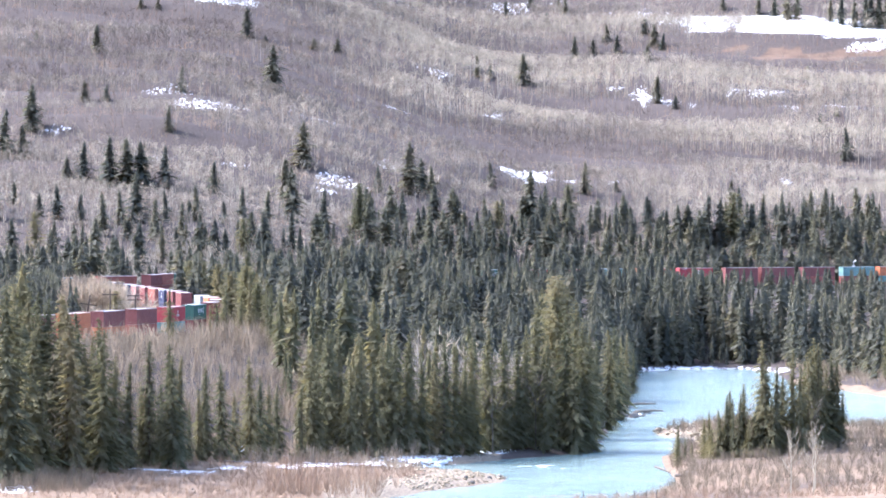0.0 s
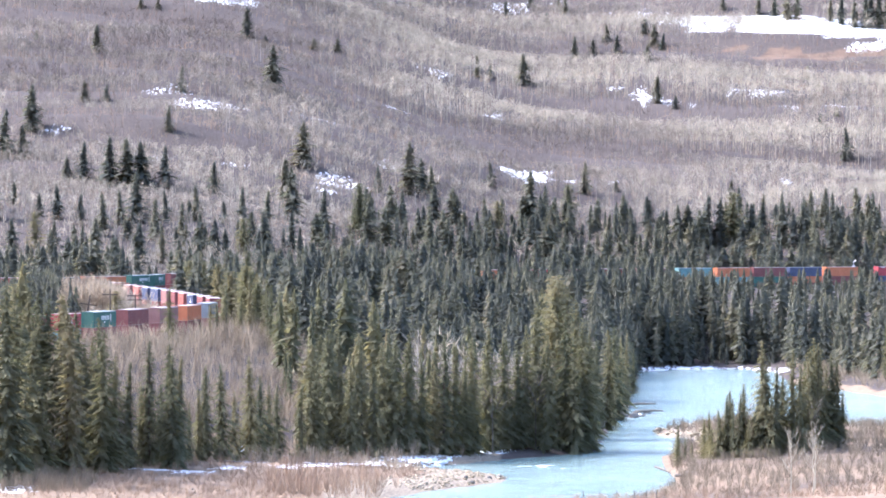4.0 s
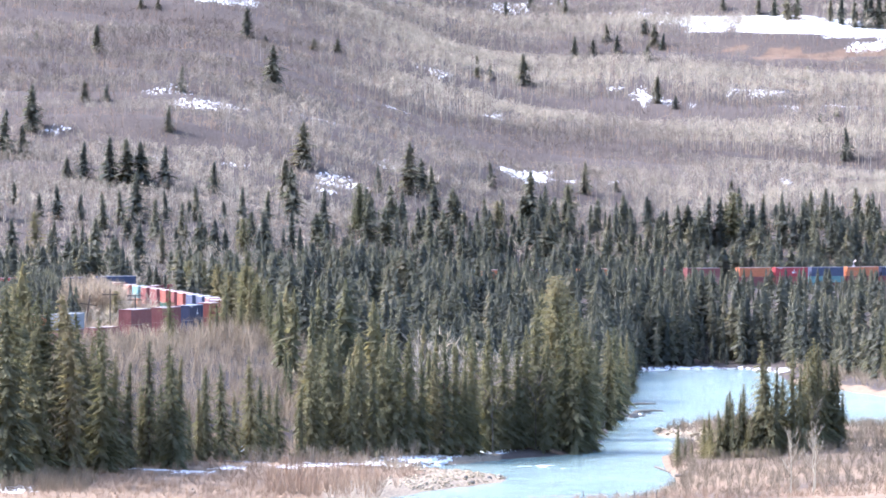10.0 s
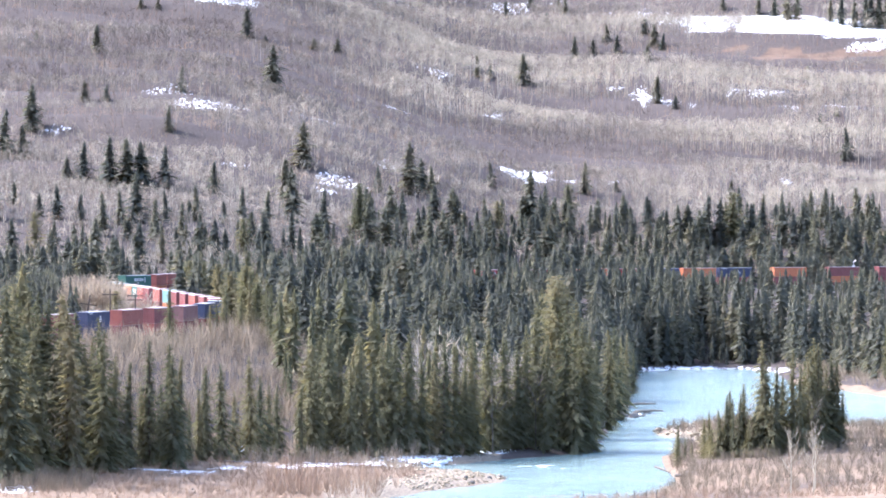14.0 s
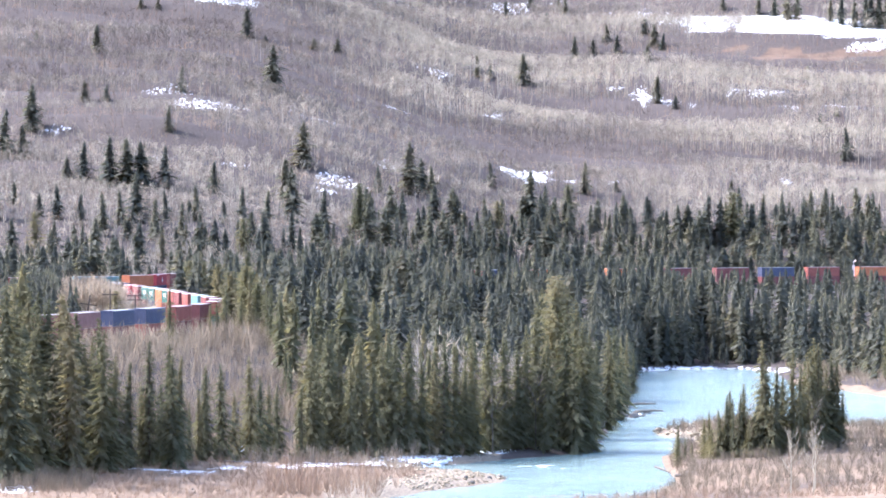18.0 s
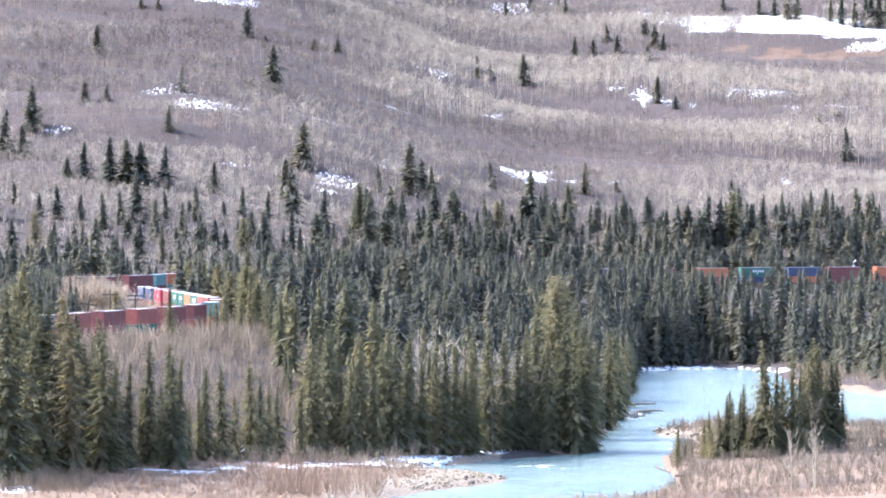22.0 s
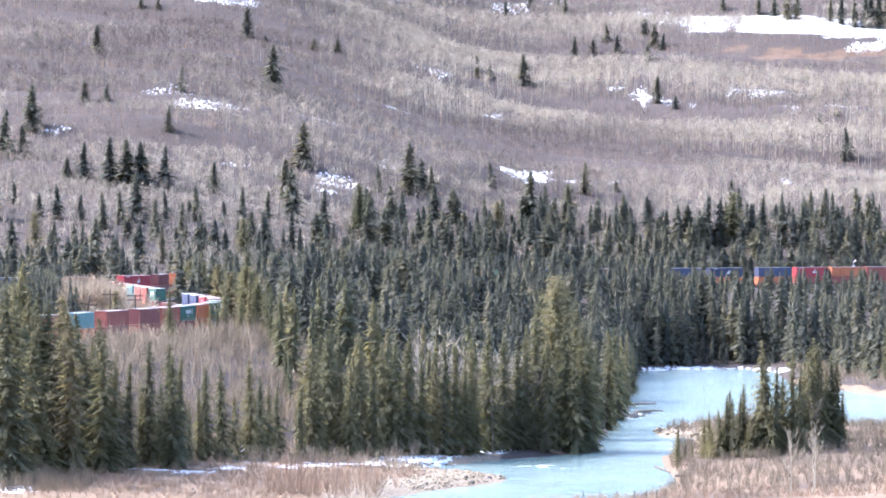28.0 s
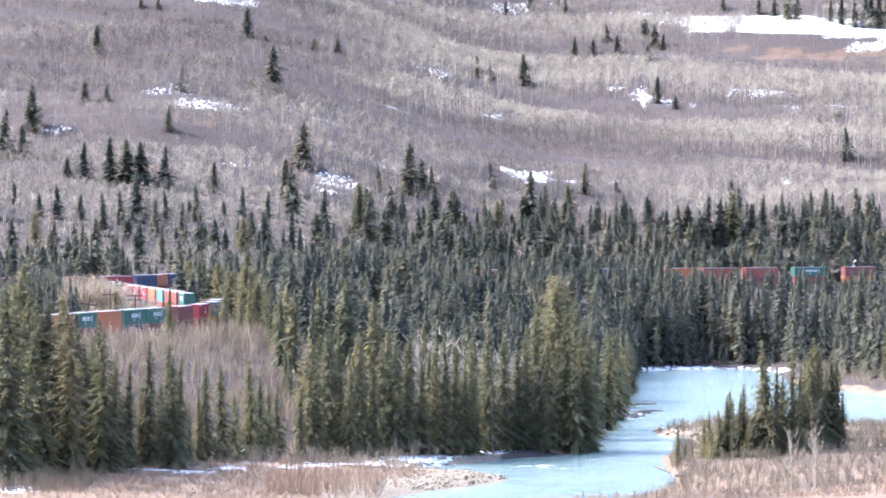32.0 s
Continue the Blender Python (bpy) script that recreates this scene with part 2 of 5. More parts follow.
# ---- mesh helpers ----
def mesh_of(name, verts, tris, material, tint=None):
    """A mesh out of numpy arrays of corners and triangles."""
    verts, tris = np.asarray(verts, np.float32), np.asarray(tris, np.int32)
    me = bpy.data.meshes.new(name)
    me.vertices.add(len(verts))
    me.vertices.foreach_set("co", verts.ravel())
    k = tris.shape[1]
    me.loops.add(tris.size)
    me.loops.foreach_set("vertex_index", tris.ravel())
    me.polygons.add(len(tris))
    me.polygons.foreach_set("loop_start", np.arange(0, tris.size, k, dtype=np.int32))
    me.polygons.foreach_set("loop_total", np.full(len(tris), k, np.int32))
    me.update(calc_edges=True)
    me.materials.append(material)
    if tint is not None:
        me.attributes.new("tint", "FLOAT", "POINT").data.foreach_set("value", np.asarray(tint, np.float32))
    return me


def box(bm, x0, x1, y0, y1, z0, z1):
    v = [bm.verts.new(p) for p in ((x0, y0, z0), (x1, y0, z0), (x1, y1, z0), (x0, y1, z0), (x0, y0, z1), (x1, y0, z1), (x1, y1, z1), (x0, y1, z1))]
    for f in ((0, 3, 2, 1), (4, 5, 6, 7), (0, 1, 5, 4), (1, 2, 6, 5), (2, 3, 7, 6), (3, 0, 4, 7)):
        bm.faces.new([v[i] for i in f])


def tube(bm, a, b, r0, r1, sides=6):
    a, b = Vector(a), Vector(b)
    q = (b - a).to_track_quat("Z", "Y")
    rings = []
    for c, r in ((a, r0), (b, r1)):
        rings.append([bm.verts.new(c + q @ Vector((r * math.cos(2 * math.pi * k / sides), r * math.sin(2 * math.pi * k / sides), 0))) for k in range(sides)])
    for k in range(sides):
        bm.faces.new((rings[0][k], rings[0][(k + 1) % sides], rings[1][(k + 1) % sides], rings[1][k]))
    bm.faces.new(rings[0][::-1])
    bm.faces.new(rings[1])


def part(name, bm, material, parent, label=""):
    me = bpy.data.meshes.new(name)
    bm.to_mesh(me)
    bm.free()
    me.materials.append(material)
    ob = new(name, me)
    ob.parent = parent
    return tagged(ob, label)


# ---- ground and water ----
def spread(lo, hi, step):
    return list(np.arange(lo, hi, step))


gx = np.array(spread(-4500, -500, 250) + spread(-500, -240, 20) + spread(-240, 300, 4.5) + spread(300, 560, 20) + spread(560, 4600, 250))
gy = np.array(spread(-800, 0, 100) + spread(0, 560, 20) + spread(560, 1260, 4.5) + spread(1260, 1700, 6) + spread(1700, 2900, 10) + spread(2900, 4900, 120))
GX, GY = np.meshgrid(gx, gy)
GZ = ground(GX, GY)


BANK_SNOW = [(-33, 727, 9, 6, 0.75), (-22, 738, 9, 5, 0.75), (-1, 761, 3, 4, 0.8), (-44, 694, 8, 4, 0.6), (-62, 654, 6, 5, 0.7), (-30, 757, 5, 4, 0.7), (56, 762, 4, 5, 0.7)]
BANK_SNOW += [(-34.6, 756, 2.7, 6.7, 0.8), (-32.7, 744, 1.7, 8.3, 0.8), (-39.7, 676, 2.8, 5.0, 0.8), (-36.5, 694, 4.4, 6.7, 0.8), (-31.9, 706, 5.1, 6.7, 0.8), (-25.6, 710, 5.1, 6.7, 0.8), (-19.3, 720, 5.2, 6.7, 0.8), (-13.1, 742, 5.3, 6.7, 0.8), (-2.6, 760, 5.5, 6.7, 0.8), (-7.7, 748, 4.8, 6.7, 0.8), (-59.6, 648, 3.1, 5.0, 0.8)]


def patches(x, y, spots):
    """Soft ovals of ground cover: x, y, half width, half depth, strength."""
    v = np.zeros(np.shape(x))
    ragged = (fuzz(x, 0.5 * y, 9, 61) - 0.45) * 0.9 + (fuzz(x, 0.5 * y, 4, 62) - 0.5) * 0.5
    for cx, cy, rx, ry, k in spots:
        v = np.maximum(v, k * (1 - smooth(0.35, 1.0, np.hypot((x - cx) / rx, (y - cy) / ry) + ragged * (1.0 if k < 1 else 0.5))))
    return v


SNOW_SPOTS = [(-135, 1948, 7.5, 6, 0.33), (-115, 1902, 20.8, 50, 0.36), (-94, 1910, 17.9, 48, 0.45), (-92, 1860, 20.0, 12, 0.43), (-100, 1851, 14.2, 6, 0.45), (-52, 1922, 17.4, 41, 0.39), (-147, 1780, 9.6, 6, 0.34), (-83, 1735, 21.2, 30, 0.31), (-39, 1742, 14.0, 19, 0.4), (-42, 1714, 15.3, 6, 0.62), (-61, 1700, 2.6, 7, 0.62), (0, 2149, 14.8, 11, 0.33), (22, 2095, 11.0, 37, 0.38), (35, 1892, 16.7, 46, 1.2), (53, 1896, 3.5, 17, 0.62), (80, 2183, 8.0, 6, 0.39), (93, 2148, 5.6, 31, 0.53), (105, 2144, 9.2, 31, 0.34), (148, 2167, 20.6, 13, 0.39)]
SNOW_SPOTS += [(117, 2123, 6.5, 23, 0.36), (159, 2116, 8.1, 34, 0.36), (127, 2079, 3.2, 13, 0.43), (-102, 2229, 23.9, 6, 0.53), (34, 2598, 35.9, 12, 0.43), (100, 2541, 31.5, 42, 0.45), (145, 2479, 23.6, 60, 0.6), (126, 2505, 12.0, 40, 0.5), (181, 2466, 34.2, 79, 1.3), (213, 2436, 33.9, 48, 1.3), (232, 2422, 15.0, 41, 1.3), (219, 2380, 16.4, 6, 0.62), (-16, 2033, 18.5, 32, 0.33), (141, 1909, 4.1, 25, 0.62), (83, 1894, 3.5, 6, 0.62), (-21, 1819, 8.4, 13, 0.35), (-190, 2108, 13.1, 41, 0.33), (69, 1899, 5.8, 8, 0.39), (184, 2115, 12.9, 40, 0.33), (-103, 1740, 8.0, 26, 0.33)]


def cover_snow(x, y):
    d = to_line(x, y, SHORE)
    v = np.maximum(patches(x, y, SNOW_SPOTS), patches(x, y, BANK_SNOW))
    # ledges of old ice along the far shore and the left bank
    far = (1 - smooth(1.0, 3.6, d)) * ((y > 1190) & (x > 40) & (x < 90))
    left = (1 - smooth(2, 7, np.abs(d - 7))) * ((y > 716) & (y < 800) & (x < 14) & (x > -46) & ((y > 740) | (x < -14))) * (0.1 + 0.62 * fuzz(x, y, 7, 3))
    return np.maximum(v, np.maximum(far * 0.9, left))


def cover_gravel(x, y):
    d = to_line(x, y, SHORE)
    return np.maximum((1 - smooth(7, 14, d)) * ((y < 800) & (x < 12) & (x > -18)), (1 - smooth(4, 9, d)) * ((x > 38) & (x < 56) & (y > 840) & (y < 930)))


def cover_grass(x, y):
    d = to_line(x, y, SHORE)
    near_side = ((x > 33) & (y < 930) | (y < 672)) * 0.75 * (0.55 + 0.5 * fuzz(x, y, 14, 4))
    sand = ((x > 80) & (y > 1000) & (y < 1140)) * (1 - smooth(2.5, 6, d))
    left = (1 - smooth(-6, 6, y - 703 - 0.55 * (x + 60))) * (x < 12) * 0.8
    return np.clip(np.maximum(np.maximum(near_side, sand), left) + (y < 600), 0, 1)


MEADOW_SPOTS = [(192, 2360, 51.1, 31, 1.3), (160, 2389, 22.0, 6, 0.8)]
nx, ny = len(gx), len(gy)
idx = np.arange(nx * ny).reshape(ny, nx)
quads = np.stack([idx[:-1, :-1], idx[:-1, 1:], idx[1:, 1:], idx[1:, :-1]], -1).reshape(-1, 4)
gm = mesh_of("ground", np.stack([GX, GY, GZ], -1).reshape(-1, 3), quads, ground_mat)
for word, values in (("snow", cover_snow(GX, GY)), ("gravel", cover_gravel(GX, GY)), ("grass", cover_grass(GX, GY)), ("meadow", patches(GX, GY, MEADOW_SPOTS))):
    gm.attributes.new(word, "FLOAT", "POINT").data.foreach_set("value", np.asarray(values, np.float32).ravel())
gm.polygons.foreach_set("use_smooth", np.ones(len(gm.polygons), bool))
tagged(new("ground", gm), "valley floor and hillside with leaf litter and old snow", "ground", kind="structure")
wx, wy = np.meshgrid(np.arange(-80, 441, 8.0), np.arange(480, 1249, 8.0))
wi = np.arange(wx.size).reshape(wx.shape)
wm = mesh_of("water", np.stack([wx, wy, wx * 0], -1).reshape(-1, 3), np.stack([wi[:-1, :-1], wi[:-1, 1:], wi[1:, 1:], wi[1:, :-1]], -1).reshape(-1, 4), water_mat)
FOAM_SPOTS = [(12, 757, 9, 7, 1.0), (20, 752, 7, 5, 0.7), (35, 900, 5, 18, 0.9), (40, 950, 4, 20, 0.6), (38, 850, 8, 30, 0.5), (30, 770, 12, 30, 0.45), (45, 985, 6, 14, 0.5)]
wm.attributes.new("foam", "FLOAT", "POINT").data.foreach_set("value", patches(wx, wy, FOAM_SPOTS).astype(np.float32).ravel())
tagged(new("water", wm), "pale turquoise glacial river with small ripples", "river", kind="structure")


# ---- railway ----
def rail_pose(s):
    """Centre and heading (radians) of the track at the distance s."""
    x, y = np.interp(s, RAIL_S, RAIL_P[:, 0]), np.interp(s, RAIL_S, RAIL_P[:, 1])
    return float(x), float(y)


def strip(points, offsets):
    """A swept profile: offsets are (sideways, height)."""
    p = np.asarray(points)
    t = np.gradient(p, axis=0)
    t /= np.hypot(t[:, 0], t[:, 1])[:, None]
    nrm = np.stack([-t[:, 1], t[:, 0]], 1)
    v = np.concatenate([np.concatenate([p + nrm * o, h + rail_rise(p[:, 1:])], 1) for o, h in offsets])
    m, k = len(p), len(offsets)
    q = [(j * m + i, j * m + i + 1, ((j + 1) % k) * m + i + 1, ((j + 1) % k) * m + i) for j in range(k) for i in range(m - 1)]
    return v, q


line = RAIL_P[200:]
v, q = strip(line, [(-3.2, RAIL_Z - 1.1), (-1.9, RAIL_Z - 0.26), (1.9, RAIL_Z - 0.26), (3.2, RAIL_Z - 1.1)])
tagged(new("trackbed", mesh_of("trackbed", v, q, ballast_mat)), "grey crushed stone railway ballast", "trackbed", kind="structure")
for side in (-0.7525, 0.7175):
    v, q = strip(line, [(side, RAIL_Z - 0.17), (side, RAIL_Z), (side + 0.07, RAIL_Z), (side + 0.07, RAIL_Z - 0.17)])
    tagged(new("rail", mesh_of("rail", v, q, steel)), "worn steel rail on wooden ties", "rail", "rails", "structure")
tv, tq = [], []
for s in np.arange(600, RAIL_S[-1] - 60, 0.62):
    x, y = rail_pose(s)
    x2, y2 = rail_pose(s + 0.4)
    a = math.atan2(y2 - y, x2 - x)
    ux, uy = math.cos(a), math.sin(a)
    k = len(tv)
    for z in (RAIL_Z - 0.34, RAIL_Z - 0.175):
        for fx, fy in ((-0.11, -1.3), (0.11, -1.3), (0.11, 1.3), (-0.11, 1.3)):
            tv.append((x + ux * fx - uy * fy, y + uy * fx + ux * fy, z + float(rail_rise(y))))
    tq += [(k + 4, k + 5, k + 6, k + 7), (k, k + 1, k + 5, k + 4), (k + 1, k + 2, k + 6, k + 5), (k + 2, k + 3, k + 7, k + 6), (k + 3, k, k + 4, k + 7)]
tagged(new("railway_ties", mesh_of("railway_ties", tv, tq, tie_wood)), "row of dark weathered wooden railway ties", "railway ties", kind="stuff")


# ---- the train ----
SPEED = 15.5
LENGTH, WIDE, TALL = 12.19, 2.44, 2.9


def container(word, marks, rail):
    """A forty foot box: corrugated walls, roof, corner posts, rails and doors. Its front is +x."""
    top = new("shipping_container")
    h, w = LENGTH / 2, WIDE / 2
    bm = bmesh.new()
    n = 40
    for sy in (-1, 1):
        rows = []
        for i in range(n * 4 + 1):
            x = -h + 0.12 + (LENGTH - 0.24) * i / (n * 4)
            y = sy * (w - (0.012, 0.012, 0.05, 0.05)[i % 4])
            rows.append((bm.verts.new((x, y, 0.14)), bm.verts.new((x, y, TALL - 0.1))))
        for a, b in zip(rows, rows[1:]):
            bm.faces.new((a[0], b[0], b[1], a[1]) if sy < 0 else (a[0], a[1], b[1], b[0]))
    rows = []
    for i in range(33):
        y = -w + 0.1 + (WIDE - 0.2) * i / 32
        x = h - (0.02, 0.02, 0.06, 0.06)[i % 4]
        rows.append((bm.verts.new((x, y, 0.14)), bm.verts.new((x, y, TALL - 0.1))))
    for a, b in zip(rows, rows[1:]):
        bm.faces.new((a[0], b[0], b[1], a[1]))
    box(bm, -h + 0.05, h - 0.05, -w + 0.06, w - 0.06, 0.02, 0.13)
    part("body", bm, paint[word], top)
    bm = bmesh.new()
    rows = []
    for i in range(25 * 4 + 1):
        x = -h + 0.06 + (LENGTH - 0.12) * i / 100
        z = TALL - (0.025, 0.025, 0.05, 0.05)[i % 4]
        rows.append((bm.verts.new((x, -w + 0.04, z)), bm.verts.new((x, w - 0.04, z))))
    for a, b in zip(rows, rows[1:]):
        bm.faces.new((a[0], b[0], b[1], a[1]))
    part("roof", bm, sunlit_roof_paint[word], top)
    bm = bmesh.new()
    for sx in (-1, 1):
        for sy in (-1, 1):
            box(bm, *sorted((sx * h, sx * (h - 0.16))), *sorted((sy * w, sy * (w - 0.12))), 0, TALL)
    for sy in (-1, 1):
        for z in (0,):
            box(bm, -h + 0.165, h - 0.165, *sorted((sy * (w + 0.002), sy * (w - 0.07))), z + 0.003, z + 0.115)
    for sx in (-1, 1):
        for z in (0, TALL - 0.12):
            box(bm, *sorted((sx * (h - 0.003), sx * (h - 0.1))), -w + 0.125, w - 0.125, z + 0.003, z + 0.115)
    part("frame", bm, paint[word], top)
    for sy in (-1, 1):
        # upper boxes get the pale paint here too, as a painted sunlit edge
        bm = bmesh.new()
        box(bm, -h + 0.165, h - 0.165, *sorted((sy * (w + 0.002), sy * (w - 0.07))), TALL - 0.15, TALL - 0.003)
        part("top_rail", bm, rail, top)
    for sy in (-1, 1):
        bm = bmesh.new()
        box(bm, -h + 0.03, -h + 0.08, *sorted((sy * 0.02, sy * (w - 0.13))), 0.13, TALL - 0.13)
        door = part("door", bm, paint[word], top)
        bm = bmesh.new()
        for y in (0.55,):
            tube(bm, (-h + 0.01, sy * y, 0.2), (-h + 0.01, sy * y, TALL - 0.2), 0.03, 0.03)
        part("lock_rod", bm, galvanized, door, "galvanized lock rod")
    if marks:
        for sy in (-1, 1):
            bm = bmesh.new()
            for x, z, bw, bh in marks:
                x0 = x - bw / 2
                box(bm, -sy * x0 if sy > 0 else x0, (-sy * x0 if sy > 0 else x0) + bw * (-1 if sy > 0 else 1), *sorted((sy * (w + 0.004), sy * (w + 0.016))), z, z + bh)
            bmesh.ops.recalc_face_normals(bm, faces=bm.faces[:])
            tagged(part("lettering", bm, white_paint, top, "plain white blocks of lettering"), kind="stuff")
    return top


LETTERS = [(-1.6 + 0.9 * k, 1.35, 0.5, 0.75) for k in range(5)] + [(3.1, 1.1, 0.28, 1.25), (-0.2, 0.8, 0.5, 0.25)]
BADGE = [(0.6, 1.0, 0.9, 0.5), (0.9, 1.6, 0.35, 0.55), (1.5, 1.05, 0.3, 0.4), (-4.2, 2.5, 1.6, 0.14)]
MARKS = {"green": LETTERS, "red": BADGE, "navy": BADGE, "orange": None, "maroon": None, "blue": None, "brick": None, "mauve": None, "teal": None, "grey": None}
WORDS = {"maroon": "dark maroon", "brick": "faded brick red", "red": "bright crimson red", "orange": "weathered orange", "mauve": "sun-faded brown red",
         "green": "dark green", "teal": "light teal", "blue": "deep blue", "navy": "dark navy blue", "grey": "pale grey"}


def well_car(long):
    """An articulated well wagon: side sills, end decks, bogies and wheelsets."""
    top = new("well_car")
    h = long / 2
    for sy in (-1, 1):
        bm = bmesh.new()
        box(bm, -h + 1.9, h - 1.9, *sorted((sy * 1.30, sy * 1.46)), 0.45, 1.35)
        box(bm, -h + 1.9, h - 1.9, *sorted((sy * 1.27, sy * 1.50)), 1.30, 1.42)
        part("side_sill", bm, car_paint, top)
    bm = bmesh.new()
    box(bm, -h + 1.9, h - 1.9, -1.29, 1.29, 0.34, 0.44)
    part("well_floor", bm, dark_steel, top)
    for sx in (-1, 1):
        bm = bmesh.new()
        box(bm, *sorted((sx * (h - 1.95), sx * (h - 0.2))), -1.25, 1.25, 0.98, 1.2)
        box(bm, *sorted((sx * (h - 0.2), sx * (h + 0.15))), -0.2, 0.2, 0.75, 1.0)
        part("end_deck", bm, car_paint, top)
        bm = bmesh.new()
        for sy in (-1, 1):
            box(bm, *sorted((sx * (h - 2.2), sx * (h - 0.1))), *sorted((sy * 0.9, sy * 1.1)), 0.35, 0.7)
        box(bm, *sorted((sx * (h - 1.35), sx * (h - 0.95))), -0.9, 0.9, 0.5, 0.96)
        part("bogie", bm, dark_steel, top)
        for dx in (0.3, 1.9):
            bm = bmesh.new()
            x = sx * (h - dx)
            tube(bm, (x, -0.9, 0.46), (x, 0.9, 0.46), 0.08, 0.08, 8)
            for sy in (-1, 1):
                tube(bm, (x, sy * 0.70, 0.46), (x, sy * 0.83, 0.46), 0.46, 0.46, 16)
            part("wheelset", bm, dark_steel, top)
    return top


# the boxes in order from the head of the train: when each passes the bend (seconds), upper and lower colour
HEAD = ("maroon maroon orange maroon maroon red green maroon mauve orange grey none maroon maroon navy brick maroon mauve blue blue brick maroon "
        "brick maroon maroon teal brick maroon brick green orange green green maroon red blue blue none none green brick brick teal orange red maroon").split()
HEAD_LOW = ("maroon brick orange orange brick teal maroon maroon maroon maroon mauve maroon maroon maroon navy maroon brick maroon maroon brick maroon maroon "
        "green maroon brick orange maroon brick maroon maroon orange navy maroon maroon brick orange maroon maroon maroon maroon orange maroon brick maroon blue maroon").split()
PITCH = 1.223
HEAD_TIME = [-4.78 + PITCH * k for k in range(28)] + [29.1, 29.9, 30.75, 31.65, 32.5, 33.75, 34.85, 36.0, 37.0, 38.4, 40.0, 41.5, 42.6, 43.5, 44.6, 45.6, 46.6, 47.7]
# those that follow, by the time at which they pass the far straight
TAIL = [(-2.0, "maroon", "maroon"),
        (-1.0, "maroon", "brick"), (0, "teal", "maroon"), (0.92, "orange", "teal"), (1.8, "maroon", "green"), (2.68, "blue", "orange"),
        (3.58, "orange", "maroon"), (4.88, "red", "blue"), (6.2, "maroon", "mauve"), (7.45, "orange", "maroon"), (8.33, "red", "brick"),
        (9.22, "blue", "teal"), (10.1, "orange", "maroon"), (10.97, "navy", "maroon"), (12.3, "orange", "maroon"), (13.65, "maroon", "orange"),
        (14.9, "maroon", "maroon"), (16.0, "blue", "maroon"), (17.12, "brick", "maroon"), (18.4, "orange", "maroon"), (19.5, "green", "navy"),
        (20.65, "blue", "orange"), (21.65, "maroon", "maroon"), (22.85, "orange", "brick"), (23.76, "blue", "maroon"), (24.75, "navy", "orange"),
        (25.92, "blue", "orange"), (26.84, "red", "brick"), (27.72, "orange", "brick"), (28.6, "brick", "brick"), (29.6, "brick", "maroon"),
        (30.8, "green", "maroon"), (32.05, "maroon", "orange"), (33.2, "maroon", "maroon"), (34.4, "blue", "maroon")]
BEND = float(RAIL_S[np.argmin(np.hypot(RAIL_P[:, 0] + 58.5, RAIL_P[:, 1] - 855))])
FAR = float(RAIL_S[np.argmin(np.hypot(RAIL_P[:, 0] - 125.2, RAIL_P[:, 1] - 1450))])
train = [(BEND - SPEED * t, a, b) for t, a, b in zip(HEAD_TIME, HEAD, HEAD_LOW)]
train += [(FAR - SPEED * t, a, b) for t, a, b in TAIL]
boxes, cars, movers = {}, {}, []
for k, (front, up, low) in enumerate(train):
    after = (front - train[k + 1][0]) if k + 1 < len(train) else 19.0
    size = "long" if after > 15.6 else "short"
    if size not in cars:
        cars[size] = tagged(well_car(17.4 if size == "long" else 13.3), "rust-red double-stack well wagon carrying shipping containers", "well wagon", "wagons of the train")
        car = cars[size]
    else:
        car = copy_thing(cars[size], Matrix.Identity(4))
    movers.append((car, front - LENGTH / 2, 0.0))
    for word, z in ((low, 0.45), (up, 0.45 + TALL + 0.02)):
        if word == "none":
            continue
        key = (word, z > 1)
        if key not in boxes:
            boxes[key] = tagged(container(word, MARKS[word] if z > 1 else None, sunlit_roof_paint[word] if z > 1 else paint[word]), WORDS[word] + " corrugated steel shipping container stacked on a train", "shipping container", "containers of the train")
            ob = boxes[key]
        else:
            ob = copy_thing(boxes[key], Matrix.Identity(4))
        movers.append((ob, front - LENGTH / 2, z))


def motions():
    """The train rolls along the track at an even speed."""
    for ob, s0, z in movers:
        rows = []
        for t in range(0, 33):
            s = s0 + SPEED * t
            x, y = rail_pose(s)
            x0, y0 = rail_pose(s - 5)
            x1, y1 = rail_pose(s + 5)
            rows.append((t, Matrix.LocRotScale(((x0 + x1 + x) / 3, (y0 + y1 + y) / 3, RAIL_Z + float(rail_rise(y)) + z), Euler((0, 0, math.atan2(y1 - y0, x1 - x0))), None)))
        walk(ob, rows)


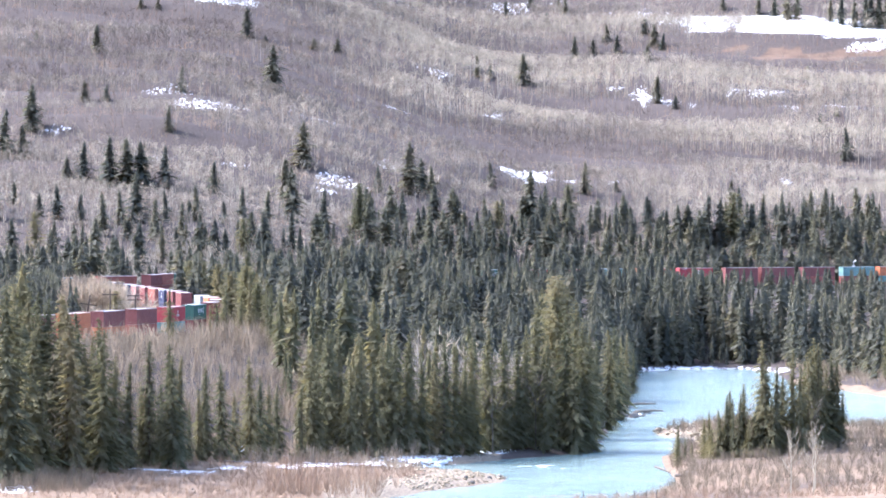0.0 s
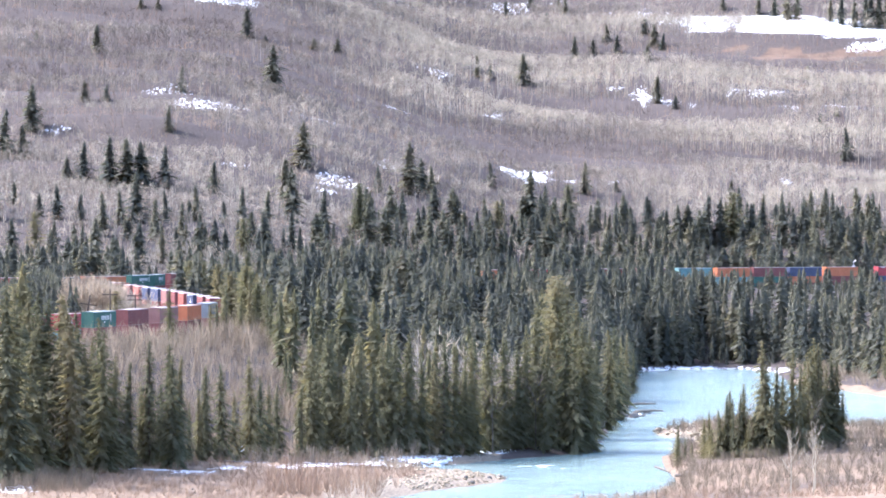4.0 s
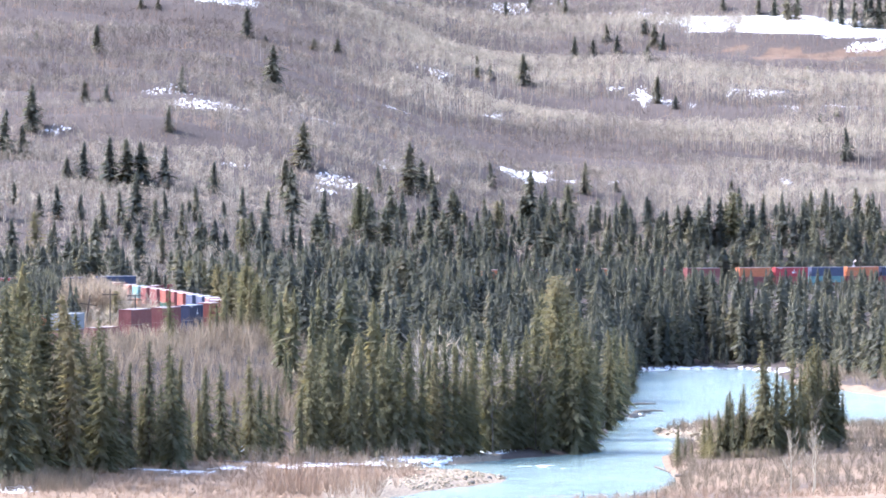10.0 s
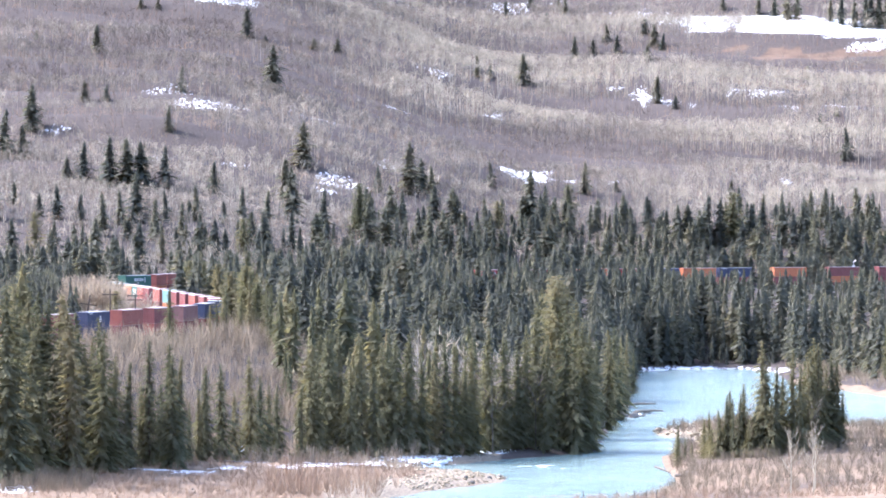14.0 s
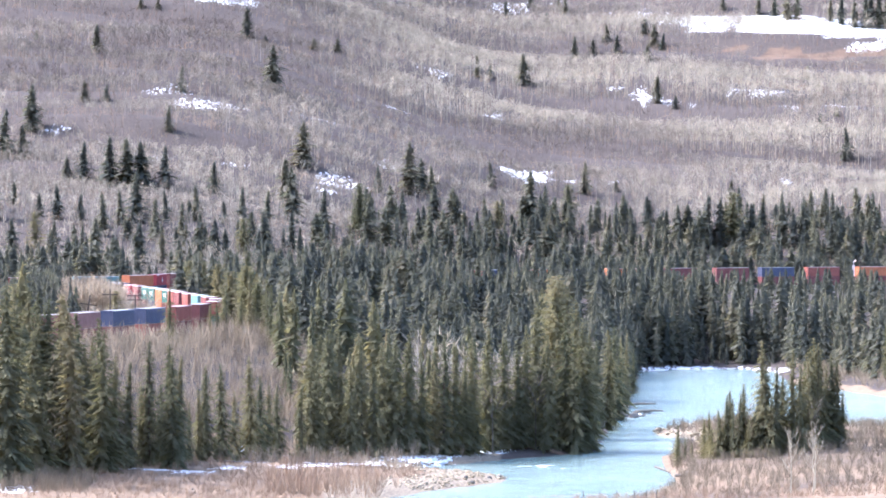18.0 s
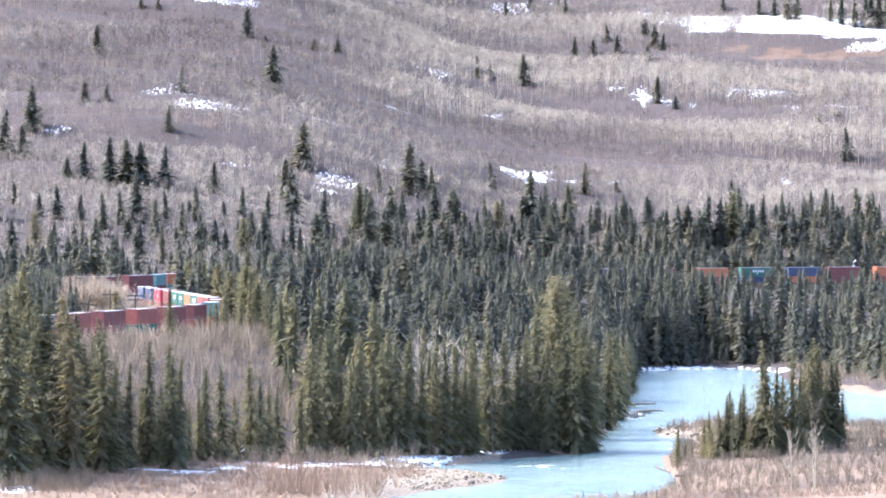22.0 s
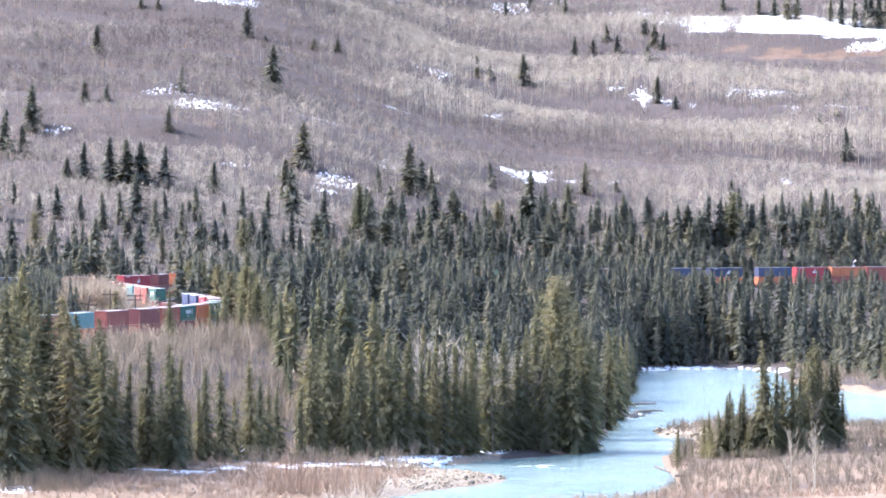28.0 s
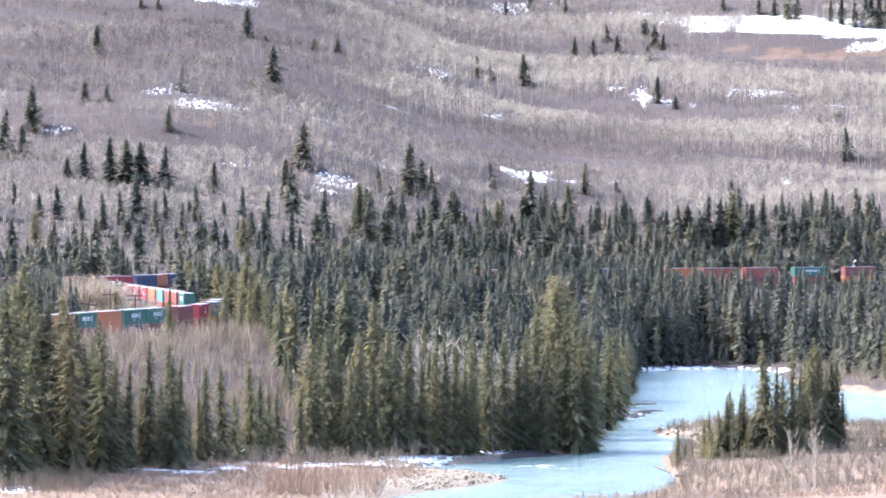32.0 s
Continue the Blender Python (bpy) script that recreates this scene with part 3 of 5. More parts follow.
# ---- trees ----
def conifer(seed, tall=15.0, gap=0.75, arms=7, wide=0.17, bare=0.05, shape="spire", fine=0, full=0.7):
    """Corners and triangles of a conifer crown: a ragged inner crown and tiers of drooping boughs. shape: spire, or dome for an old pine.
    fine: how many side sprays each bough carries; full: low for broad shoulders."""
    r = np.random.RandomState(seed)
    v, f = [], []
    lump = 0.7 + 0.5 * r.rand(7)
    sway = 0.012 * tall * r.randn(2)

    def leaf(x, y, z, a, long, w, fall, bow=0.4):
        """A four-cornered spray that starts at x, y, z and points along a."""
        i = len(v)
        ca, sa = math.cos(a), math.sin(a)
        v.extend([(x, y, z), (x + 0.55 * long * ca - w * sa, y + 0.55 * long * sa + w * ca, z - fall * bow - 0.3 * w * r.rand()),
                  (x + long * ca, y + long * sa, z - fall), (x + 0.55 * long * ca + w * sa, y + 0.55 * long * sa - w * ca, z - fall * bow - 0.3 * w * r.rand())])
        f.extend([(i, i + 1, i + 2), (i, i + 2, i + 3)])

    z, tier = tall * bare, 0
    while z < tall * 0.985:
        u = z / tall
        if shape == "dome":
            reach = tall * wide * (max(0.0, 1 - u ** 2.4)) ** 0.6 * min(1, 0.4 + 1.5 * u) + 0.3
        else:
            reach = tall * wide * (0.95 * (1 - u) ** full + 0.03) * min(1, 0.6 + 2.2 * u)
        reach *= 0.72 + 0.56 * r.rand()
        count = max(4, int(arms * (0.5 + 0.5 * (1 - u)) + 0.5))
        turn = r.rand() * 6.283
        cx, cy = sway * math.sin(3 * u)
        if tier % 2 == 0:
            for k in range(5):
                a = turn + 1.257 * (k + 0.6 * r.rand())
                d = reach * (0.38 + 0.22 * r.rand()) * (1.0 if fine < 4 else 0.72)
                i = len(v)
                p = [(cx + d * (0.7 + 0.6 * r.rand()) * math.cos(a + o), cy + d * (0.7 + 0.6 * r.rand()) * math.sin(a + o), z - gap * (1.0 + 0.8 * r.rand())) for o in (-0.8, 0.8)]
                v.extend([(cx, cy, z + gap * (0.9 + 0.5 * r.rand())), *p])
                f.append((i, i + 1, i + 2))
        for k in range(count):
            a = turn + 6.283 * (k + 0.8 * (r.rand() - 0.5)) / count
            L = reach * (0.55 + 0.75 * r.rand()) * lump[int(a / 0.9) % 7]
            drop = L * ((0.25 if shape == "spire" else 0.02) + 0.35 * r.rand() + 0.25 * (1 - u) - 0.35 * u)
            zz = z + (r.rand() - 0.5) * gap
            leaf(cx, cy, zz + 0.1, a, L, (0.14 if fine < 2 else 0.09 if fine < 4 else 0.035) * L + 0.04, drop)
            for q in range(fine):
                t = 0.3 + 0.62 * (q + r.rand()) / fine
                side = a + (1 if (q + k) % 2 else -1) * (0.45 + 0.55 * r.rand()) * (1.15 - 0.6 * t)
                leaf(cx + t * L * math.cos(a), cy + t * L * math.sin(a), zz + 0.1 - drop * t * (0.7 + 0.3 * t), side, (0.30 if fine < 4 else 0.22) * L * (1.3 - 0.5 * t) + 0.10, (0.05 if fine < 4 else 0.026) * L + 0.025, (0.22 * L + 0.12) * (0.2 + 0.7 * r.rand()))
        z += gap * (0.75 + 0.5 * r.rand()) * (0.55 + 0.5 * (1 - u))
        tier += 1
    i = len(v)
    v += [(0.16, 0, tall * 0.94), (-0.08, 0.14, tall * 0.94), (-0.08, -0.14, tall * 0.94), (0, 0, tall)]
    f += [(i, i + 1, i + 3), (i + 1, i + 2, i + 3), (i + 2, i, i + 3)]
    return np.array(v, float), np.array(f, int)


def trunk_mesh(tall, r0, name, material, sides=7):
    bm = bmesh.new()
    tube(bm, (0, 0, -0.6), (0.02 * tall * 0.3, 0, tall * 0.45), r0, r0 * 0.62, sides)
    tube(bm, (0.02 * tall * 0.3, 0, tall * 0.45), (0, 0, tall * 0.96), r0 * 0.62, r0 * 0.08, sides)
    me = bpy.data.meshes.new(name)
    bm.to_mesh(me)
    bm.free()
    me.materials.append(material)
    return me


# kinds 0 to 5 stand near, 6 to 8 far off, 9 to 11 tall on the near banks, 12 and 13 are old pines with rounded crowns
spruces = []
for k in range(14):
    if k < 6:
        cv, cf = conifer(40 + k, 15.0, 0.42, 8, (0.17, 0.185, 0.15)[k % 3], (0.03, 0.05, 0.10)[k % 3], "spire", 5)
    elif k < 9:
        cv, cf = conifer(40 + k, 15.0, 0.48, 8, (0.20, 0.23, 0.18)[k % 3], 0.04, "spire", 1, 0.5)
    elif k < 12:
        cv, cf = conifer(40 + k, 15.0, 0.34, 8, (0.165, 0.18, 0.15)[k % 3], 0.05, "spire", 12)
    else:
        cv, cf = conifer(40 + k, 15.0, 0.36, 9, 0.15, 0.12, "dome", 10)
    root = new("spruce_tree" if k < 12 else "pine_tree")
    for name, me in (("trunk", trunk_mesh(15.0, 0.19, "spruce_trunk", bark)), ("crown", mesh_of("spruce_crown", cv, cf, needles_hazed if 6 <= k < 9 else needles))):
        ob = new(name, me)
        ob.parent = root
    spruces.append(tagged(root, "tall dark green spruce with drooping boughs", "spruce tree" if k < 12 else "pine tree", "spruce trees" if k < 12 else "pine trees"))
used = set()


def plant(x, y, tall, kind=None, wide=1.0, label=""):
    k = (9 + int(hash2(x, y, 3) * 3) if tall > 10 and y < 820 or tall > 17 and y < 1100 else int(hash2(x, y, 3) * 6) if y < 1100 else 6 + int(hash2(x, y, 3) * 3)) if kind is None else kind
    m = pose(x, y, float(ground(x, y)) - 0.1, 0, 0, 360 * float(hash2(x, y, 8)))
    s = tall / 15.0
    if k not in used:
        used.add(k)
        ob = spruces[k]
        ob.matrix_basis = m
    else:
        ob = copy_thing(spruces[k], m)
    ob.scale = (s * wide, s * wide, s)
    if label:
        tagged(ob, label)
    return ob


LEFT_BANK = [(-62.4, 658, 27.7), (-62.6, 676, 24.9), (-60.3, 664, 13.5), (-57.3, 690, 25.9), (-57.1, 700, 22.4), (-59.6, 670, 20.6), (-58.4, 670, 13.2), (-62.0, 660, 16.9), (-53.8, 690, 18.5), (-51.8, 692, 22.4), (-49.4, 694, 16.7), (-47.2, 696, 15.8), (-44.9, 704, 18.8), (-43.4, 708, 12.2), (-42.2, 710, 18.3), (-40.4, 712, 16.4), (-38.4, 720, 11.2), (-37.2, 722, 14.6), (-35.1, 726, 15.0), (-33.1, 730, 10.8), (-31.2, 738, 16.3), (-29.5, 742, 13.4), (-28.2, 746, 11.9), (-27.0, 750, 12.2), (-22.9, 748, 11.9), (-21.7, 756, 16.0), (-46.3, 706, 12.1), (-55.3, 694, 15.8), (-62, 705, 24), (-60, 701, 24), (-57, 712, 21), (-65.5, 702, 25), (-60.5, 690, 23), (-63, 700, 24), (-66, 690, 24), (-64.5, 684, 21), (-55.5, 700, 17), (-58.7, 688, 16.7), (-50.8, 696, 13.2), (-39.6, 718, 9.0), (-55.4, 678, 23.6), (-50.4, 684, 20.8), (-41.0, 698, 17.2)]
POINT = [(-20.7, 758, 16.0), (-19.1, 764, 20.7), (-17.0, 764, 15.8), (-15.3, 758, 14.2), (-13.5, 764, 19.5), (-11.6, 764, 15.3), (-10.2, 768, 18.3), (-7.9, 768, 19.0), (-5.6, 770, 20.2), (-3.6, 772, 15.7), (-1.7, 774, 15.8), (0.2, 774, 19.4), (1.8, 776, 18.5), (3.9, 778, 15.9), (5.0, 780, 19.3), (5.8, 780, 6.0), (7.9, 786, 20.5), (10.3, 790, 19.1), (12.7, 792, 17.1), (14.4, 794, 20.9), (16.5, 800, 24.1), (18.0, 794, 19.3), (21.3, 802, 22.2), (22.6, 798, 17.1), (24.5, 804, 22.0), (25.5, 806, 18.4), (28.6, 844, 18.7), (31.5, 890, 16.4), (21.2, 850, 27.5), (27.0, 872, 23.5), (31.6, 884, 19.5)]
POINT += [(34.4, 926, 18.8), (37.0, 958, 16.1), (39.6, 988, 16.0), (44.0, 1062, 10.5), (25.0, 1014, 26.2), (27.7, 1044, 24.4), (29.5, 1016, 22.5), (21.4, 992, 23.2)]
GROVE = [(39.4, 770, 5.7), (40.0, 760, 3.7), (40.9, 754, 3.0), (43.3, 762, 6.7), (44.3, 758, 5.1), (45.9, 760, 6.5), (46.8, 758, 10.2), (47.6, 756, 9.6), (48.9, 756, 10.3), (50.2, 754, 6.5), (51.5, 756, 8.6), (52.4, 756, 18.6), (53.1, 756, 15.0), (53.9, 754, 9.9), (56.2, 760, 12.7), (57.9, 760, 16.9), (58.5, 756, 10.0), (60.2, 766, 14.8), (61.9, 768, 18.4), (63.2, 770, 16.4), (64.3, 772, 13.9), (65.1, 772, 15.7), (66.1, 772, 14.7), (67.1, 772, 9.5), (49.5, 757, 12), (55, 757, 14.5), (59.2, 761, 14), (60.9, 764, 17.2), (62.6, 767, 17.5), (45.2, 757, 8), (43.9, 760, 7.6), (47.3, 759, 11), (38.2, 748, 5.2)]
SAND_BANK = [(99.4, 1146, 12.2), (100.3, 1136, 14.8), (101.3, 1126, 10.8), (102.9, 1124, 11.9), (103.8, 1110, 15.5), (105.0, 1104, 16.3), (105.6, 1096, 13.7), (99.0, 1158, 9.7)]
HILL = [(-153.7, 2043, 12.5), (-92.0, 2160, 14.6), (-72.2, 1960, 18.5), (-109.3, 1935, 10.7), (-158.9, 1782, 17.5), (-164.6, 1737, 18.1), (-158.7, 1736, 12.8), (-105.1, 1772, 9.7), (-129.9, 1669, 13.0), (-136.1, 1664, 9.2), (-119.7, 1655, 18.3), (-114.3, 1656, 17.3), (-109.3, 1660, 15.3), (-100.0, 1658, 14.8), (-82.4, 1659, 11.2), (-53.2, 1755, 17.2), (-58.1, 1697, 13.5), (-135.2, 1854, 6.8), (-144.4, 1855, 7.9), (-82.9, 2151, 4.7), (-60.5, 2152, 5.3), (-49.1, 2150, 6.6), (-182.4, 2067, 4.3), (-144.2, 2199, 4.8), (-135.9, 2197, 5.4), (-12.6, 1741, 19.3), (-8.4, 1748, 12.8), (-4.8, 1754, 10.7)]
HILL += [(18.5, 1836, 9.5), (15.9, 2187, 10.2), (22.6, 2190, 6.7), (37.8, 2186, 14.0), (67.6, 2365, 10.8), (77.3, 2367, 7.6), (57.1, 2529, 7.1), (35.3, 2586, 8.0), (86.2, 2430, 8.9), (89.4, 2365, 9.3), (106.5, 2436, 8.1), (110.2, 2407, 11.9), (114.8, 2391, 9.4), (104.6, 2349, 7.5), (99.5, 2133, 12.6), (106.9, 2114, 6.0), (57.5, 1860, 12.6), (70.6, 1877, 5.6), (173.3, 1984, 13.4), (168.8, 2057, 6.3), (177.1, 2072, 5.1), (179.6, 2271, 6.2), (68.4, 2581, 8.0), (73.1, 2522, 4.6), (-24.7, 1736, 9.6), (117.3, 1869, 6.9)]
RIDGE = [(174.4, 2533, 11.8), (179.6, 2496, 10.8), (186.2, 2483, 13.8), (190.6, 2480, 14.6), (208.0, 2469, 12.1), (213.2, 2460, 15.1), (219.1, 2452, 14.4), (224.5, 2451, 17.4), (227.8, 2448, 18.6), (231.9, 2447, 18.0), (235.4, 2446, 18.6), (155.1, 2547, 8.4), (49.7, 2596, 8.2), (65.4, 2586, 7.9)]
BELT = [(-29.4, 1609, 17.8), (-53.4, 1618, 18.9), (-41.0, 1595, 15.7), (-19.3, 1669, 16.4), (-2.9, 1700, 13.5), (5.4, 1695, 12.5), (32.8, 1717, 22.2), (38.5, 1732, 16.0), (47.7, 1757, 15.1), (29.7, 1714, 12.6), (97.0, 1678, 18.5), (101.2, 1677, 17.5), (106.3, 1678, 19.6), (112.5, 1678, 15.5), (123.6, 1675, 16.5), (130.8, 1675, 15.4), (138.9, 1648, 14.2), (145.0, 1648, 13.1), (-83.2, 1543, 12.3), (-68.6, 1576, 12.5), (-60.6, 1597, 11.7), (-92.3, 1521, 10.3), (-126.0, 1500, 11.1), (-132.2, 1507, 7.4), (-109.4, 1474, 13.6), (-143.4, 1539, 7.5), (-117.9, 1502, 8.3), (-105.8, 1500, 11.1), (-74.4, 1557, 7.7), (15.7, 1689, 10.4)]
BELT += [(20.0, 1693, 12.4), (61.1, 1680, 12.3), (81.3, 1810, 8.9), (67.2, 1680, 10.3), (85.7, 1677, 15.4), (118.0, 1697, 14.6), (151.8, 1635, 10.0), (-64.6, 1486, 12.7), (-81.3, 1457, 10.7), (-94.5, 1440, 10.6), (-113.8, 1417, 12.2), (-128.3, 1442, 12.4), (-134.3, 1431, 12.3), (-107.1, 1420, 13.9)]
RAIL_BEND = [(-63.5, 1150, 13), (-61, 1165, 15), (-59, 1140, 13), (-56, 1155, 14), (-60.5, 1115, 10), (-55, 1120, 13), (-51, 1105, 12), (-53, 1170, 15), (-48, 1150, 14), (-46, 1065, 12), (-41, 1015, 12), (-39, 985, 11), (-44, 1050, 12), (-67.5, 950, 10.0), (-50.2, 845, 11.2), (-49.4, 842, 5.5), (-44.6, 882, 7.0), (-43.0, 872, 7.5), (-41.8, 890, 10.0), (-45.6, 864, 4.5), (-38, 930, 10), (-36.5, 905, 11), (-41.5, 905, 13), (-39.2, 915, 14), (-37.8, 896, 12), (-40.5, 928, 14), (-34.5, 902, 12.5), (-38.8, 885, 9), (-33, 888, 12), (-31, 875, 11), (-65.5, 1158, 12), (-50, 1185, 15), (-56, 1190, 14)]
for rows, words in ((LEFT_BANK, "tall dark green spruce on the shaded river bank"), (POINT, "dense dark green spruce at the river's edge"),
                    (GROVE, "slender spruce in a small grove beside the river"), (SAND_BANK, "spruce behind the sandy river bank"),
                    (HILL, "lone dark spruce among bare grey aspens"), (RIDGE, "dark spruce above the snowy clearing"), (BELT, "dark spruce at the foot of the hill"), (RAIL_BEND, "dark spruce beside the railway bend")):
    for x, y, h in rows:
        if rows is RAIL_BEND and to_line(x, y, [tuple(p) for p in RAIL_P[::4]]) < 5:
            continue
        x -= 1.8 if rows is POINT and 26 < x < 31.55 else 0
        h *= 1.03
        old_pine = rows is POINT and h > 26 or rows is BELT and hash2(x, y, 6) > 0.85 or rows is RAIL_BEND and y >= 900 and hash2(x, y, 6) > 0.6
        wide = 0.95 if rows is GROVE else 1.25 if rows is RAIL_BEND and y < 900 else 1.2 if rows is LEFT_BANK and x < -54 else 1.8 if rows is HILL else 1.5 if rows is BELT or rows is RIDGE else 1.35 if rows is RAIL_BEND else 1.0
        plant(x, y, h, 12 + int(hash2(x, y, 9) * 2) if old_pine else None, wide * (1.0 if h > 9 else 1.5 if rows is GROVE else 1.2), words.replace("spruce", "round-crowned pine") if old_pine else words)


def joined(name, placed, kinds, material, label, category, wide=1.0, tone=None):
    """Many plants in one mesh: placed rows are x, y, height. tone gives a colour by place."""
    vs, fs, ts, n = [], [], [], 0
    for x, y, h in placed:
        k = int(hash2(x, y, 12) * len(kinds))
        v, f, tall = kinds[k]
        a = 6.283 * hash2(x, y, 13)
        s = h / tall
        w = s * wide * (0.8 + 0.4 * hash2(x, y, 14))
        c, d = math.cos(a) * w, math.sin(a) * w
        p = np.empty_like(v)
        p[:, 0], p[:, 1], p[:, 2] = v[:, 0] * c - v[:, 1] * d + x, v[:, 0] * d + v[:, 1] * c + y, v[:, 2] * s
        vs.append(p)
        fs.append(f + n)
        # with a tone, tint rises with height: sunlit tops painted over greyer stems
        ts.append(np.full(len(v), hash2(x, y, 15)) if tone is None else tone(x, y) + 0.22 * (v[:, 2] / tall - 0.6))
        n += len(v)
    vs, xy = np.concatenate(vs), np.array([(x, y) for x, y, _ in placed])
    z = ground(xy[:, 0], xy[:, 1]) - 0.15
    vs[:, 2] += np.repeat(z, [len(t) for t in ts])
    return tagged(new(name, mesh_of(name, vs, np.concatenate(fs), material, np.concatenate(ts))), label, category, kind="stuff")


def scatter(seed, count, x0, x1, y0, y1, keep, tall):
    """Plants spread by chance: keep gives the odds, tall the height."""
    r = np.random.RandomState(seed)
    x, y = r.uniform(x0, x1, count), r.uniform(y0, y1, count)
    ok = r.rand(count) < keep(x, y)
    x, y = x[ok], y[ok]
    return list(zip(x, y, tall(x, y, r.rand(len(x)))))


def spaced(rows, room):
    """Leaves out plants that stand closer to another than room."""
    kept, cells = [], {}
    for x, y, h in rows:
        i, j = int(x // room), int(y // room)
        if all((x - a) ** 2 + (y - b) ** 2 > room * room for p in (-1, 0, 1) for q in (-1, 0, 1) for a, b in cells.get((i + p, j + q), ())):
            cells.setdefault((i, j), []).append((x, y))
            kept.append((x, y, h))
    return kept


def seen(x, y, wide=0.1):
    """Within the valley that the view opens on."""
    return np.abs(x) < wide * y + 4


def off_track(x, y):
    return to_line(x, y, [tuple(p) for p in RAIL_P[::4]])


def dry(x, y, m=1.5):
    return ~inside(x, y, SHORE) & (to_line(x, y, SHORE + SHORE[:1]) > m)


low = [(*conifer(80 + k, 15.0, 0.56, 8, 0.165 + 0.022 * (k % 4), 0.04, "spire", 0, 0.5 + 0.05 * (k % 3)), 15.0) for k in range(10)] + [(*conifer(95 + k, 15.0, 0.66, 8, 0.2, 0.1, "dome"), 15.0) for k in range(3)]
low_near = [(*conifer(110 + k, 15.0, 0.64, 7, 0.175 + 0.02 * (k % 4), 0.04, "spire", 1, 0.5 + 0.06 * (k % 3)), 15.0) for k in range(8)] + [(*conifer(125 + k, 15.0, 0.64, 7, 0.19, 0.1, "dome", 1), 15.0) for k in range(3)]
# the wood on the point between river and railway
screen = scatter(15, 2300, -66, 70, 1120, 1420, lambda x, y: ((off_track(x, y) > 7) & (off_track(x, y) < 34) & (y < far_line(x))) * (0.3 + 0.6 * smooth(-52, -34, x)),
                 lambda x, y, r: np.clip(42 - (0.0086 + 0.0032 * r) * y - ground(x, y) + 3 * (1 - smooth(-14, 0, x)), 5, 15))
screen += scatter(24, 1500, 0, 62, 1300, 1425, lambda x, y: (off_track(x, y) > 7) & (off_track(x, y) < 30) & (y < far_line(x)), lambda x, y, r: np.clip(42 - (0.0124 + 0.0014 * r) * y - ground(x, y), 4, 15))
shoreline = scatter(16, 500, 20, 52, 795, 1215, lambda x, y: ~inside(x, y, SHORE) & (to_line(x, y, SHORE) < 5) & (x < 30 + 0.06 * (y - 800)), lambda x, y, r: 5 + 9 * r)
left_rows = scatter(19, 22, -70, -50, 680, 745, lambda x, y: (y > 696 + 0.9 * (x + 60)) & (x < -54 - 0.03 * (y - 700)), lambda x, y, r: 14 + 9 * r)
wood = screen + shoreline + left_rows + scatter(1, 5200, -52, 75, 770, 1450,
               lambda x, y: (dry(x, y, 1.2) & seen(x, y) & (off_track(x, y) > 7) & (x > -52 + 0.06 * (y - 770)) & (inside(x, y, [(-24, 765), (16, 790), (34, 860), (50, 1090), (50, 1225), (75, 1235), (70, 1412), (10, 1362), (-48, 1250), (-68, 1185), (-68, 1120), (-55, 1060), (-37, 960), (-36, 905)]))) * 0.27,
               lambda x, y, r: np.where(y > 1150, np.clip(42 - (0.0112 + 0.0022 * r) * y - ground(x, y) + 9 * (1 - smooth(-14, 8, x)), 6, 17), 7 + 11 * r ** 1.3))
wood = spaced(wood, 3.3)
joined("point_spruce_wood", [w for w in wood if w[1] < 900], low_near, needles, "dense dark spruce wood between river and railway", "spruce wood", 1.0)
joined("railside_spruce_wood", [w for w in wood if w[1] >= 900], low_near, needles_hazed, "dense grey-green spruce wood below the railway", "spruce wood", 1.3)
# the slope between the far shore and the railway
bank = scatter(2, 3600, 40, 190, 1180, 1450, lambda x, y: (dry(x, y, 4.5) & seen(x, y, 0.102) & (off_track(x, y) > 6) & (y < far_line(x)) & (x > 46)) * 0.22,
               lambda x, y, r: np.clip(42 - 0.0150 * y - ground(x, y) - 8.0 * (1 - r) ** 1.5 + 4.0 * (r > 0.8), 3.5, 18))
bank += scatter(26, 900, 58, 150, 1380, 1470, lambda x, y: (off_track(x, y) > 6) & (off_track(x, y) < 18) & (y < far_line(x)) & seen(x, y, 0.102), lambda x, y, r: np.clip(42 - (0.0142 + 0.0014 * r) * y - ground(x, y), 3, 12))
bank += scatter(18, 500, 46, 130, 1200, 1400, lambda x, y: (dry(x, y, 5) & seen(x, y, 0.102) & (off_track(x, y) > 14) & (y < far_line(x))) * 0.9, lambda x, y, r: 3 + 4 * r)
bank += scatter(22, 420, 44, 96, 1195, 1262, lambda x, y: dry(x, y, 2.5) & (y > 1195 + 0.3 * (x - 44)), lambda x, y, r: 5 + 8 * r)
joined("far_shore_spruce_wood", spaced(bank, 2.9), low_near, needles_hazed, "dark shaded spruce wood on the far river bank", "spruce wood", 1.1)


def belt_odds(x, y):
    h = y - (1330 + 240 * smooth(-120, 60, x))
    d = off_track(x, y)
    clump = fuzz(x, y, 34, 21)
    p = (1 - smooth(90, 240, h + (clump - 0.5) * 170 + 40 * smooth(-40, -110, x))) * (0.35 + 0.65 * smooth(0.3, 0.55, clump + 0.3 * smooth(-60, 40, x)))
    behind = y > far_line(x)
    glade = (np.abs(x / y + 0.043) < 0.014) * (y < 1440)
    open_west = 1 - 0.5 * (1 - smooth(-0.034, -0.022, x / y)) * smooth(-0.088, -0.080, x / y) * smooth(1240, 1300, y)
    return p * open_west * (1 - 0.75 * glade) * (d > 9) * behind * seen(x, y, 0.103)


